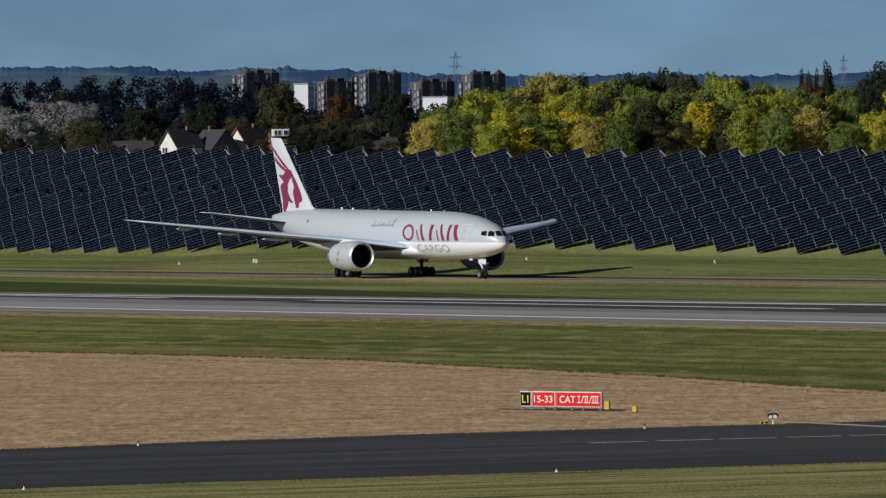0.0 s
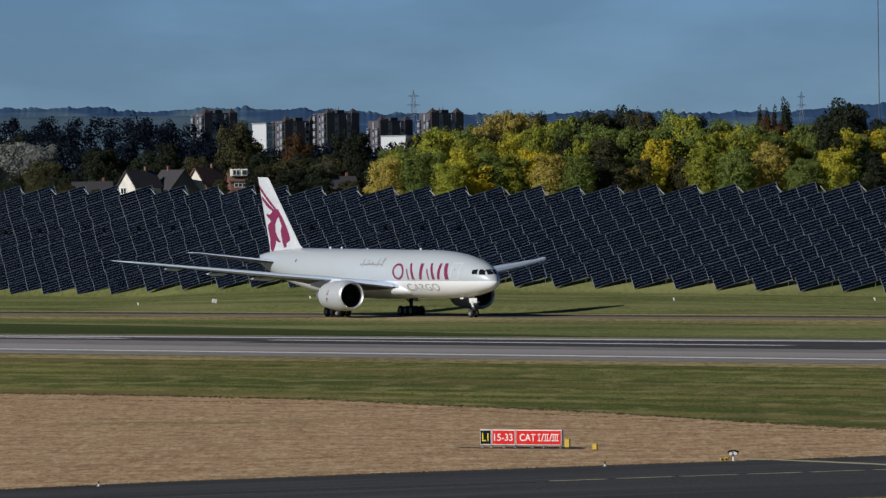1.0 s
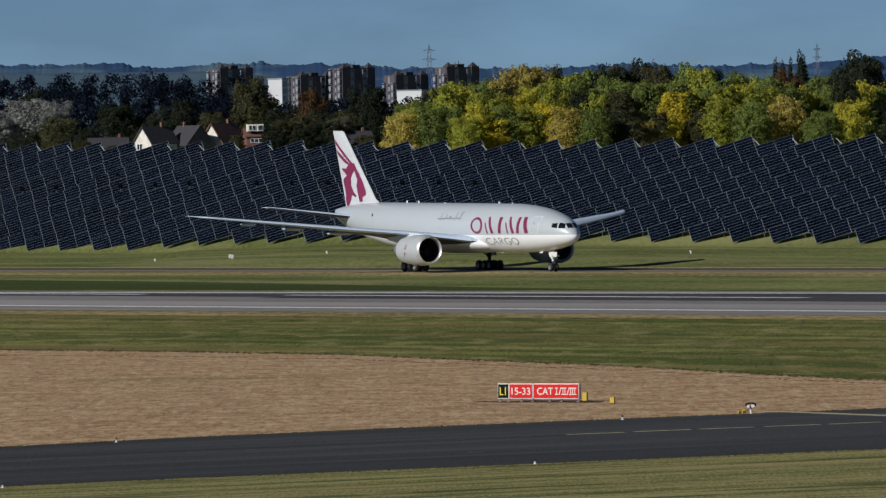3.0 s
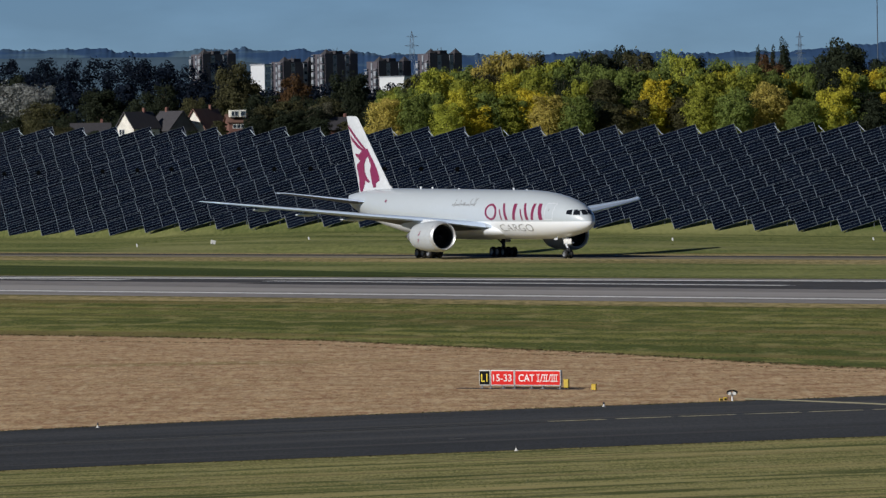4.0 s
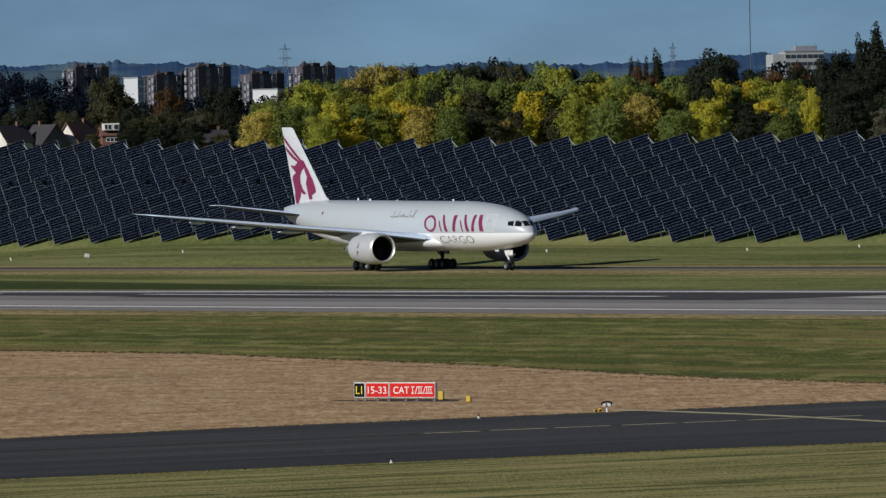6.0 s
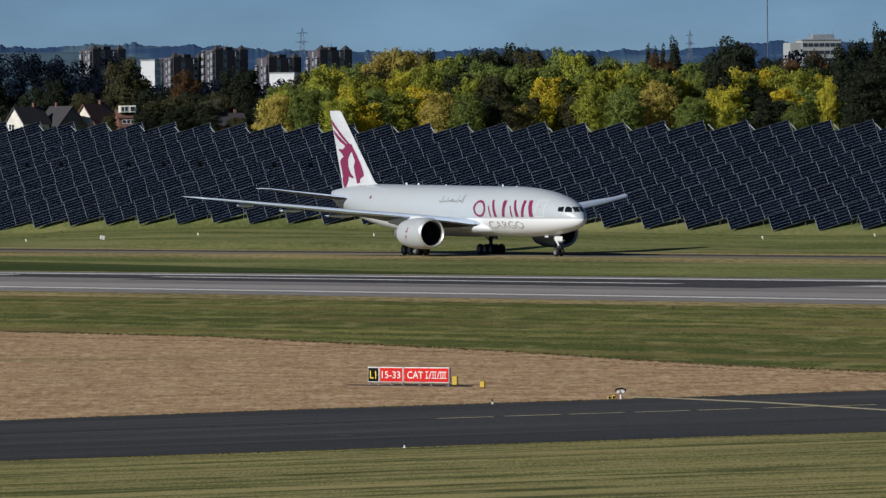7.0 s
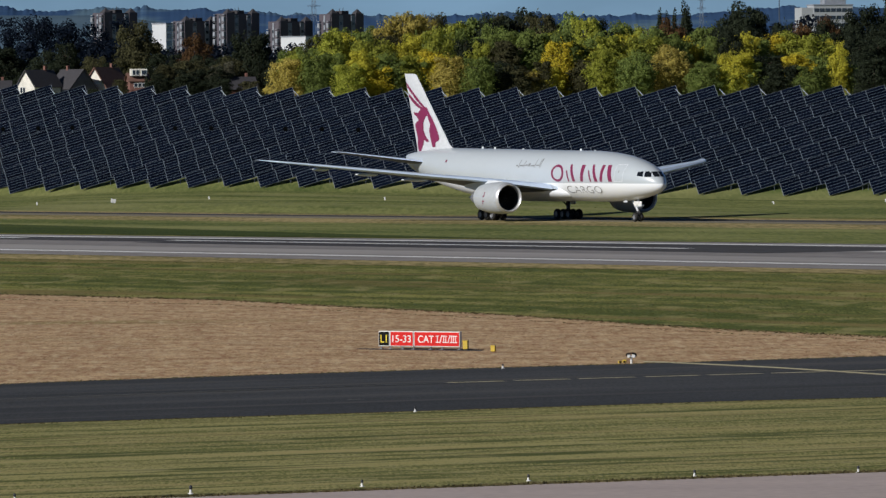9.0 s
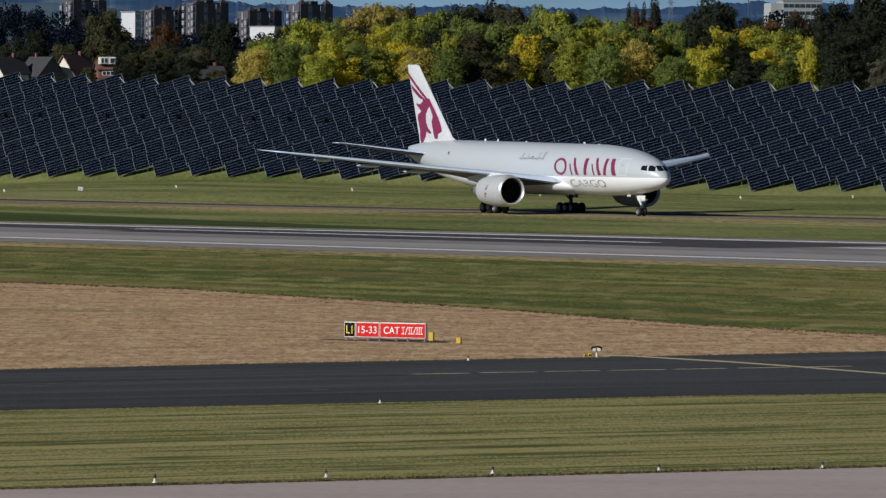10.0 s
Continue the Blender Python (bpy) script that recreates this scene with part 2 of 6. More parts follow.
M = {
    "grass": material("grass", (0.228, 0.222, 0.070), 0.95, 0, (0.082, 0.100, 0.028), 0.20, (0.05, 1, 1), 0.22, 5.0, 0.10, spec=0.05, turn=52.7, island=0.06, weave=(1, 0.11, 1), grains=0.75),
    "bank_grass": material("smooth_bank_grass", (0.228, 0.238, 0.086), 0.95, 0, (0.084, 0.110, 0.034), 0.06, (0.30, 1, 1), 0.42, 1.6, 0.2, spec=0.05, turn=52.7, island=0.05, weave=(1, 0.1, 1), grains=0.7),
    "mown": material("mown_grass", (0.275, 0.252, 0.104), 0.95, 0, (0.112, 0.120, 0.040), 0.40, (0.03, 1, 1), 0.28, 8.0, 0.10, spec=0.05, turn=-30.0, island=0.10, weave=(1, 0.13, 1), grains=0.95),
    "dry": material("dry_grass", (0.50, 0.355, 0.208), 0.95, 0, (0.255, 0.165, 0.092), 0.24, (1.3, 1, 1), 0.52, 6.0, 0.10, spec=0.05, turn=0.0, island=0.16, weave=(1, 0.13, 1), grains=1.15),
    "verge": material("faded_verge_grass", (0.37, 0.295, 0.145), 0.95, 0, (0.170, 0.150, 0.062), 0.16, (0.10, 1, 1), 0.36, 1.2, 0.3, spec=0.05, turn=52.7, weave=(1, 0.12, 1)),
    "edge_grass": material("dark_edge_grass", (0.13, 0.105, 0.052), 0.95, 0, (0.050, 0.048, 0.024), 0.5, spec=0.05, island=0.2),
    "asphalt": material("asphalt", (0.072, 0.074, 0.078), 0.9, 0, (0.038, 0.040, 0.043), 0.16, (0.06, 1, 1), 0.5, 7.0, 0.15, spec=0.08, turn=-32.0, weave=(1, 0.2, 1)),
    "runway": material("runway_asphalt", (0.275, 0.258, 0.252), 0.9, 0, (0.165, 0.156, 0.155), 0.10, (0.05, 1, 1), 0.5, 0.4, 0.1, spec=0.1, turn=52.7),
    "old_asphalt": material("weathered_asphalt", (0.215, 0.185, 0.115), 0.9, 0, (0.125, 0.110, 0.072), 0.10, (0.06, 1, 1), 0.5, 0.5, turn=52.7),
    "rubber": material("rubber_marks", (0.085, 0.082, 0.084), 0.85, 0, (0.045, 0.044, 0.046), 0.14, (0.03, 1, 1), 0.5, 0.5, spec=0.1, turn=52.7),
    "apron": material("apron_concrete", (0.45, 0.37, 0.345), 0.85, 0, (0.34, 0.285, 0.265), 0.15, (0.3, 1, 1), 0.6, 2.0),
    "dead_tuft": material("brown_dead_tufts", (0.235, 0.150, 0.085), 0.95, 0, (0.13, 0.085, 0.048), 0.6, spec=0.05, island=0.35),
    "pale_tuft": material("pale_straw_tufts", (0.56, 0.46, 0.28), 0.95, 0, (0.38, 0.32, 0.18), 0.6, spec=0.05, island=0.3),
    "olive_tuft": material("olive_tufts", (0.105, 0.105, 0.038), 0.95, 0, (0.055, 0.062, 0.020), 0.6, spec=0.05, island=0.35),
    "dark_green": material("lush_grass", (0.078, 0.098, 0.031), 0.95, 0, (0.036, 0.054, 0.016), 0.1, (0.1, 1, 1), 0.5, 3.0, 0.3, spec=0.05, turn=52.7, weave=(1, 0.1, 1)),
    # dark colour for the shadow at the foot of the sign
    "sign_shade": material("dark_sign_shade", (0.075, 0.055, 0.038), 0.95, 0, (0.035, 0.026, 0.018), 0.8, (1, 0.3, 1), 0.6, 5.0),
    "line": material("white_line_paint", (0.82, 0.82, 0.80), 0.7, 0, (0.62, 0.62, 0.61), 0.25, (1, 1, 1), 0.7),
    "yellow_line": material("yellow_line_paint", (0.62, 0.55, 0.33), 0.7, 0, (0.34, 0.30, 0.18), 0.4, (1, 1, 1), 0.8),
    "faint_line": material("faint_worn_paint", (0.12, 0.12, 0.11), 0.8, 0, (0.06, 0.06, 0.058), 0.4, (1, 1, 1), 0.8),
    "white_paint": material("aircraft_white_paint", (0.64, 0.675, 0.72), 0.32, 0, (0.58, 0.61, 0.65), 0.4, amount=1.0),
    "cowl_paint": material("engine_cowl_paint", (0.46, 0.49, 0.52), 0.36, 0, (0.36, 0.385, 0.41), 0.9, amount=0.9, fine=4.0),
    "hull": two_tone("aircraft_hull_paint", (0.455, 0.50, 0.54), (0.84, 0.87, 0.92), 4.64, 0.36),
    "belly_white": material("belly_white_paint", (0.80, 0.83, 0.88), 0.36, 0, (0.70, 0.73, 0.78), 0.5, amount=1.0),
    "wing_grey": material("aircraft_wing_grey", (0.46, 0.53, 0.62), 0.38, 0, (0.40, 0.465, 0.55), 0.5, amount=1.0),
    # underside grey, with the shade below the wings darkened into the colour
    "under_shade": material("aircraft_underside_shade", (0.10, 0.11, 0.13), 0.5, 0, (0.070, 0.077, 0.09), 0.6, (1, 0.3, 1), 0.9),
    "slat": material("pale_slat_paint", (0.62, 0.74, 0.92), 0.28, 0.1, (0.54, 0.65, 0.82), 0.6, amount=1.0),
    "fin_paint": material("fin_paint", (0.59, 0.61, 0.64), 0.35, 0, (0.47, 0.49, 0.51), 0.9, (0.05, 1, 1.2), 0.7, 3.0),
    "bare": material("polished_aluminium", (0.72, 0.73, 0.75), 0.40, 0.6, (0.64, 0.65, 0.67), 1.0, amount=1.0),
    "dark_metal": material("dark_metal", (0.045, 0.045, 0.05), 0.5, 0.4, scale=2.0),
    "gear_metal": material("gear_metal", (0.26, 0.27, 0.29), 0.5, 0.4, scale=3.0),
    "tyre": material("tyre_rubber", (0.012, 0.012, 0.013), 0.8, scale=3.0),
    "fan": material("fan_blade", (0.03, 0.03, 0.035), 0.4, 0.6, scale=4.0),
    "maroon": material("maroon_paint", (0.21, 0.022, 0.078), 0.4, 0, (0.18, 0.018, 0.066), 1.0, amount=1.0),
    "grey_mark": material("grey_marking_paint", (0.26, 0.27, 0.28), 0.45, scale=2.0),
    "glass": material("cockpit_glass", (0.012, 0.014, 0.018), 0.08, scale=2.0, spec=0.7),
    "cell": material("solar_cell_glass", (0.0036, 0.0064, 0.0146), 0.22, 0, (0.0024, 0.0045, 0.0106), 1.5, amount=1.0, objects=0.3, spec=0.05),
    "inverter": material("black_inverter_case", (0.0024, 0.0025, 0.0028), 0.85, scale=3.0, spec=0.05),
    "bracket": material("pale_aluminium_bracket", (0.46, 0.52, 0.58), 0.5, 0.2, scale=2.0),
    "rail": material("galvanised_rail", (0.104, 0.124, 0.154), 0.6, 0.1, scale=2.0),
    "end_rail": material("bright_end_rail", (0.20, 0.23, 0.27), 0.55, 0.1, scale=2.0),
    "sign_red": material("sign_red_face", (0.62, 0.026, 0.022), 0.6, 0, (0.54, 0.020, 0.018), 3.0, spec=0.1),
    "sign_white": material("sign_white_paint", (0.80, 0.80, 0.78), 0.6, scale=3.0),
    "sign_black": material("sign_black_face", (0.008, 0.008, 0.008), 0.7, scale=3.0, spec=0.1),
    "sign_yellow": material("sign_yellow_paint", (0.80, 0.62, 0.03), 0.5, scale=3.0),
    "box_yellow": material("yellow_box_paint", (0.62, 0.44, 0.04), 0.5, 0, (0.48, 0.33, 0.03), 4.0),
    "bark": material("bark", (0.10, 0.075, 0.055), 0.95, scale=3.0, bump=0.4),
    "brick": material("red_brick", (0.20, 0.095, 0.075), 0.9, 0, (0.14, 0.068, 0.056), 1.0, amount=0.8, fine=6.0),
    "render": material("pale_house_render", (0.78, 0.75, 0.68), 0.85, scale=0.8),
    "tile": material("dark_roof_tile", (0.045, 0.043, 0.05), 0.8, scale=1.5, fine=8.0),
    "red_tile": material("red_roof_tile", (0.16, 0.085, 0.065), 0.85, scale=1.5, fine=8.0),
    "slate_wall": material("grey_slate_cladding", (0.10, 0.11, 0.13), 0.8, scale=1.0),
    # brick of the towers, its colour pulled to blue for distance haze
    "hazy_tower_brick": material("hazy_tower_brick", (0.090, 0.080, 0.098), 0.9, 0, (0.064, 0.057, 0.072), 0.3, amount=0.9, fine=2.0),
    "tower_panel": material("tower_pale_panel", (0.26, 0.285, 0.33), 0.8, scale=0.5),
    "white_wall": material("white_wall_panel", (0.58, 0.60, 0.63), 0.7, 0, (0.50, 0.52, 0.55), 0.15, amount=0.9),
    "pale_wall": material("pale_grey_wall", (0.36, 0.38, 0.40), 0.8, 0, (0.30, 0.32, 0.34), 0.2, amount=0.9),
    "window": material("dark_window_glass", (0.03, 0.04, 0.055), 0.12, scale=0.5, spec=0.6),
    "mast": material("dark_mast_steel", (0.075, 0.10, 0.14), 0.7, 0.1, scale=0.4),
    # pylon steel, blue-grey because haze is blended into the colour
    "lattice": material("hazy_pylon_steel", (0.17, 0.22, 0.29), 0.6, 0.2, scale=0.4),
}
patches(M["dry"], (0.29, 0.155, 0.090), 0.30, (1.3, 1, 1), 0.0, 0.45, 0.52, 0.68)
patches(M["dry"], (0.215, 0.185, 0.075), 0.07, (0.5, 1, 1), 0.0, 0.6, 0.60, 0.70)
patches(M["dry"], (0.58, 0.45, 0.29), 0.20, (1.0, 1, 1), 0.0, 0.4, 0.54, 0.70)
patches(M["dry"], (0.27, 0.140, 0.082), 1.5, (1.3, 0.22, 1), 0.0, 0.60, 0.50, 0.62)
patches(M["dry"], (0.60, 0.48, 0.31), 1.2, (1.3, 0.22, 1), 0.0, 0.50, 0.53, 0.65)
patches(M["mown"], (0.070, 0.084, 0.028), 0.75, (0.09, 1, 1), -30.0, 0.9, 0.53, 0.60)
patches(M["mown"], (0.34, 0.30, 0.15), 1.1, (0.30, 1, 1), -30.0, 0.5, 0.54, 0.64)
patches(M["grass"], (0.070, 0.092, 0.027), 0.20, (1.0, 0.40, 1), 0.0, 0.6, 0.50, 0.62)
patches(M["grass"], (0.30, 0.265, 0.115), 0.34, (1.0, 0.30, 1), 0.0, 0.6, 0.53, 0.64)
patches(M["bank_grass"], (0.075, 0.098, 0.030), 0.12, (1.0, 0.60, 1), 0.0, 0.45, 0.52, 0.66)
patches(M["mown"], (0.36, 0.285, 0.135), 0.42, (0.08, 1, 1), -30.0, 0.5, 0.52, 0.66)
patches(M["grass"], (0.185, 0.145, 0.060), 0.12, (0.10, 1, 1), 52.7, 0.8, 0.52, 0.64)
patches(M["bank_grass"], (0.255, 0.250, 0.11), 0.05, (0.25, 1, 1), 52.7, 0.7, 0.52, 0.66)
patches(M["asphalt"], (0.088, 0.085, 0.082), 0.30, (0.05, 1, 1), -32.0, 0.7, 0.54, 0.66)
patches(M["runway"], (0.34, 0.325, 0.315), 0.06, (0.06, 1, 1), 52.7, 0.8, 0.5, 0.62)
LEAF = {}
for key, light, dark in (("yellow", (0.54, 0.49, 0.060), (0.36, 0.34, 0.042)), ("gold", (0.60, 0.48, 0.044), (0.41, 0.34, 0.034)),
                         ("lime", (0.36, 0.37, 0.058), (0.23, 0.26, 0.042)), ("green", (0.205, 0.250, 0.062), (0.115, 0.160, 0.044)),
                         ("dark", (0.036, 0.046, 0.026), (0.019, 0.026, 0.016)), ("rust", (0.165, 0.090, 0.040), (0.065, 0.040, 0.022)),
                         ("silver", (0.34, 0.35, 0.34), (0.15, 0.16, 0.15)), ("straw", (0.50, 0.41, 0.105), (0.32, 0.27, 0.070)), ("ash", (0.17, 0.165, 0.115), (0.07, 0.068, 0.048)), ("olive", (0.095, 0.092, 0.042), (0.050, 0.050, 0.026)),
                         # far leaves: navy tint stands in for distance haze
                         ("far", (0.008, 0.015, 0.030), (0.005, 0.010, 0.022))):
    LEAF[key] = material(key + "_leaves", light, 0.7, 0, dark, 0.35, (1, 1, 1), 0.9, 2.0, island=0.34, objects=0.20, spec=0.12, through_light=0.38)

# ---------------------------------------------------------------- builders


def link(name, bm, mats, parent=None, label="", smooth=None, category="", group="", kind=""):
    me = bpy.data.meshes.new(name)
    bm.to_mesh(me)
    bm.free()
    for m in mats if isinstance(mats, (list, tuple)) else [mats]:
        me.materials.append(m)
    if smooth is not None:
        for p in me.polygons:
            p.use_smooth = True
        me.set_sharp_from_angle(angle=radians(smooth))
    ob = new(name, me)
    ob.parent = parent
    return tagged(ob, label, category, group, kind)


def part(name, bm, mats, parent, label="", smooth=None):
    return link(name, bm, mats, parent, label, smooth)


def thing(name, m, label, category, group=""):
    ob = new(name)
    ob.empty_display_size = 0.5
    ob.matrix_basis = m
    return tagged(ob, label, category, group)


def box(bm, c, s, m=None, mat=0, bevel=0.0):
    made = bmesh.ops.create_cube(bm, size=1.0, matrix=(m or Matrix()) @ Matrix.Translation(c) @ Matrix.Diagonal((*s, 1)))
    faces = {f for v in made["verts"] for f in v.link_faces}
    if bevel:
        done = bmesh.ops.bevel(bm, geom=list({e for f in faces for e in f.edges}), offset=bevel, segments=1, affect="EDGES")
        faces = {f for f in done["faces"]} | {f for f in faces if f.is_valid}
    for f in faces:
        f.material_index = mat
    return bm


def rod(bm, a, b, r0, r1=None, sides=8, mat=0):
    a, b = Vector(a), Vector(b)
    turn = (b - a).to_track_quat("Z", "Y").to_matrix().to_4x4()
    made = bmesh.ops.create_cone(bm, cap_ends=True, segments=sides, radius1=r0, radius2=r0 if r1 is None else r1, depth=(b - a).length,
                                 matrix=Matrix.Translation((a + b) / 2) @ turn)
    for f in {f for v in made["verts"] for f in v.link_faces}:
        f.material_index = mat
    return bm


def lathe(bm, rings, axis="x", centre=(0, 0, 0), sides=32, close=True, mat=0):
    """Rings of (along, radius) turned round the x, y or z axis."""
    c = Vector(centre)
    loops = []
    for a, r in rings:
        loop = []
        for k in range(sides):
            t = 2 * math.pi * k / sides
            u, v = r * math.cos(t), r * math.sin(t)
            loop.append(bm.verts.new(c + Vector({"x": (a, u, v), "y": (v, a, u), "z": (u, v, a)}[axis])))
        loops.append(loop)
    for p, q in zip(loops, loops[1:]):
        for k in range(sides):
            j = (k + 1) % sides
            f = bm.faces.new((p[k], p[j], q[j], q[k]))
            f.material_index = mat
    if close:
        for loop in (loops[0], loops[-1]):
            bm.faces.new(loop).material_index = mat
    bmesh.ops.recalc_face_normals(bm, faces=bm.faces[:])
    return bm


def skin(bm, sections, mat=0, caps=True):
    """A skin over closed sections with the same number of points."""
    loops = [[bm.verts.new(q) for q in s] for s in sections]
    n = len(loops[0])
    for p, q in zip(loops, loops[1:]):
        for k in range(n):
            j = (k + 1) % n
            bm.faces.new((p[k], p[j], q[j], q[k])).material_index = mat
    if caps:
        bm.faces.new(loops[0]).material_index = mat
        bm.faces.new(loops[-1]).material_index = mat
    bmesh.ops.recalc_face_normals(bm, faces=bm.faces[:])
    return bm


def sheet(name, outline, z, mat, label, thick=0.0, kind="structure"):
    """A flat piece of the ground, from its corners."""
    bm = bmesh.new()
    f = bm.faces.new([bm.verts.new((x, y, z)) for x, y in outline])
    bmesh.ops.recalc_face_normals(bm, faces=[f])
    if f.normal.z < 0:
        f.normal_flip()
    return link(name, bm, mat, None, label, kind=kind)


# ---------------------------------------------------------------- ground
def blend(x, table):
    for (a, u), (b, v) in zip(table, table[1:]):
        if x <= b:
            k = min(1, max(0, (x - a) / (b - a)))
            return u + (v - u) * k
    return table[-1][1]


FIELD_LOW = [(-150, 1.6), (-58, 1.9), (-46, 2.8), (-21, 3.1), (20, 2.3), (60, 1.2), (150, 1.0)]
FIELD_HIGH = [(-150, 18.2), (-56, 17.8), (-20, 17.1), (10, 16.7), (60, 16.7), (150, 16.6)]
FIELD_DEEP = 50.0


def field_front(x):
    """The foot of the solar field, which runs almost parallel to the runway."""
    return 1130.0 - 1.10 * max(-150.0, min(130.0, x))


def field_low(x):
    y = field_front(x)
    return 13.0 - (13.0 - blend(x * 1100.0 / y, FIELD_LOW)) * y / 1100.0


def field_high(x):
    y = field_front(x) + FIELD_DEEP
    return 13.0 + (blend(x * 1152.0 / y, FIELD_HIGH) - 13.0) * y / 1152.0


def ground_z(x, y):
    front = field_front(x)
    foot = front - 5.0
    lo, hi = max(0.10, field_low(x) - 1.46), field_high(x) - 2.6
    if y < foot:
        k = max(0.0, (y - foot + 125.0) / 125.0)
        j = min(1.0, max(0.0, (y - front + 186.0) / 34.0))
        step = min(0.88, max(0.0, lo * 0.85)) * j * j * (3 - 2 * j)
        return step + (lo - step) * k * k * (3 - 2 * k) - 0.02
    if y < front + 5.0:
        return lo + 0.17 * (y - foot)
    if y < front + FIELD_DEEP:
        return lo + 1.7 + (hi - lo - 1.7) * (y - front - 5.0) / (FIELD_DEEP - 5.0)
    if y < 1600:
        return hi
    return hi + (10.0 - hi) * min(1.0, (y - 1600) / 400.0)


def build_ground():
    bm = bmesh.new()
    xs = [-2500, -1200, -500, -250] + [-150 + 6 * k for k in range(51)] + [250, 500, 1200, 2500]
    near = [-400, 0, 200, 400, 600, 700, 800]
    bank = [-195 + 5 * k for k in range(13)] + [-130 + 10 * k for k in range(13)] + [-5.0, 0.0] + [5.0 + (FIELD_DEEP - 5.0) * k / 8 for k in range(9)]
    far = [1500, 1600, 1800, 2000, 3000, 4000, 5200]
    grid = []
    for y in near:
        grid.append([bm.verts.new((x, y, ground_z(x, y))) for x in xs])
    for d in bank:
        grid.append([bm.verts.new((x, field_front(x) + d, ground_z(x, field_front(x) + d))) for x in xs])
    for y in far:
        grid.append([bm.verts.new((x, y, ground_z(x, y))) for x in xs])
    for a, b in zip(grid, grid[1:]):
        for k in range(len(xs) - 1):
            f = bm.faces.new((a[k], a[k + 1], b[k + 1], b[k]))
            f.material_index = int(a[k].co.y > field_front(a[k].co.x) - 190)
    return link("ground", bm, [M["grass"], M["bank_grass"]], None, "airfield grass rising to a grassy bank", 60, kind="structure")


build_ground()
ALONG, ACROSS = Vector((0.606, -0.795)), Vector((0.795, 0.606))


def band(name, n0, n1, s0, s1, z, mat, label, turn=0.0):
    """A strip of ground along the runway, between two distances across and two along it."""
    pts = [ACROSS * n + ALONG * s for n, s in ((n0, s0), (n0, s1), (n1, s1), (n1, s0))]
    return sheet(name, [tuple(q) for q in pts], z, mat, label)




def strip(name, near, far, z, mat, label):
    """A long strip between two edges, each given by two points and carried on along the runway."""
    def run(a, b):
        a, b = Vector(a), Vector(b)
        return [a - (b - a).normalized() * 40 - ALONG * 700, a - (b - a).normalized() * 40, b + (b - a).normalized() * 30, b + (b - a).normalized() * 30 + ALONG * 400]
    return sheet(name, [tuple(q) for q in run(*near)] + [tuple(q) for q in run(*far)[::-1]], z, mat, label)


strip("runway", ((-40.0, 688.0), (46.0, 579.0)), ((-47.0, 804.0), (46.0, 702.0)), 0.03, M["runway"], "grey asphalt runway with weathered shoulders")
strip("runway_edge_line", ((-40.0, 704.5), (46.0, 595.5)), ((-40.0, 709.2), (46.0, 599.8)), 0.05, M["line"], "white painted runway edge line")
strip("runway_edge_line", ((-47.0, 789.5), (46.0, 687.5)), ((-47.0, 794.0), (46.0, 691.8)), 0.05, M["line"], "white painted runway edge line")
band("runway_rubber_marks", 426.5, 451.5, -602, -500, 0.04, M["rubber"], "dark tyre rubber on the runway")
band("runway_rubber_marks", 431.0, 446.0, -690, -602, 0.04, M["rubber"], "dark tyre rubber on the runway")
for s in (-836, -723, -610, -497, -384):
    band("runway_centre_line", 436.2, 438.2, s, s + 86, 0.055, M["line"], "white runway centre line dash")
band("grass_strip", 463.0, 522.0, -1100, 500, 0.008, M["bank_grass"], "smooth green grass between runway and taxiway")
# grass of a darker green along the far side of the runway
GREEN_BAND = [(-80, 930), (-44.7, 871), (-28, 838), (-13.8, 806), (0, 776), (14, 746), (-11.8, 772), (-41.4, 806), (-80, 850)]
sheet("lush_grass", GREEN_BAND, 0.02, M["dark_green"], "band of dark green grass beyond the runway")
band("verge", 522.0, 543.0, -1100, 500, 0.015, M["verge"], "faded tan grass verge beside the taxiway")
band("verge", 561.0, 569.0, -1100, 500, 0.012, M["verge"], "faded tan grass verge beside the taxiway")
strip("verge", ((-38.0, 664.0), (45.0, 564.0)), ((-40.0, 688.0), (46.0, 579.0)), 0.012, M["verge"], "faded tan grass verge beside the runway")
band("taxiway", 543.0, 561.0, -1100, 500, 0.03, M["old_asphalt"], "narrow weathered taxiway beyond the runway")
band("taxiway_edge", 553.0, 561.0, -1100, 500, 0.036, M["rubber"], "dark asphalt edge of the narrow taxiway")

sheet("dry_grass", [(-60, 315), (-25.5, 339), (-16, 347.5), (-5, 355.6), (6, 362.5), (18.6, 370), (30, 377.7), (37, 383), (32.2, 404), (27.4, 413), (21.3, 424.5),
                    (15.1, 441), (7.9, 461.6), (-2.8, 484.6), (-10.9, 503), (-23.6, 520), (-60, 560), (-90, 600)], 0.02, M["dry"], "dry bleached tan grass")
sheet("taxiway_near", [(-70, 308), (-25, 340), (-16, 348.5), (-5, 356.6), (6, 363.5), (18.6, 371), (30, 378.7), (75, 408), (75, 352), (25.7, 323), (16, 319), (0.6, 310), (-13.9, 302), (-22, 296.5), (-70, 262)],
      0.035, M["asphalt"], "dark asphalt taxiway in the foreground")
sheet("mown_grass", [(-70, 262), (-22, 296.5), (-13.9, 302), (0.6, 310), (16, 319), (25.7, 323), (75, 352), (75, 284), (19.7, 255.8), (-11.6, 239), (-70, 208)],
      0.02, M["mown"], "mown striped grass between taxiway and apron")
sheet("apron", [(-70, 208), (-11.6, 239), (19.7, 255.8), (75, 284), (75, 60), (-70, 60)], 0.03, M["apron"], "pale pinkish concrete apron")

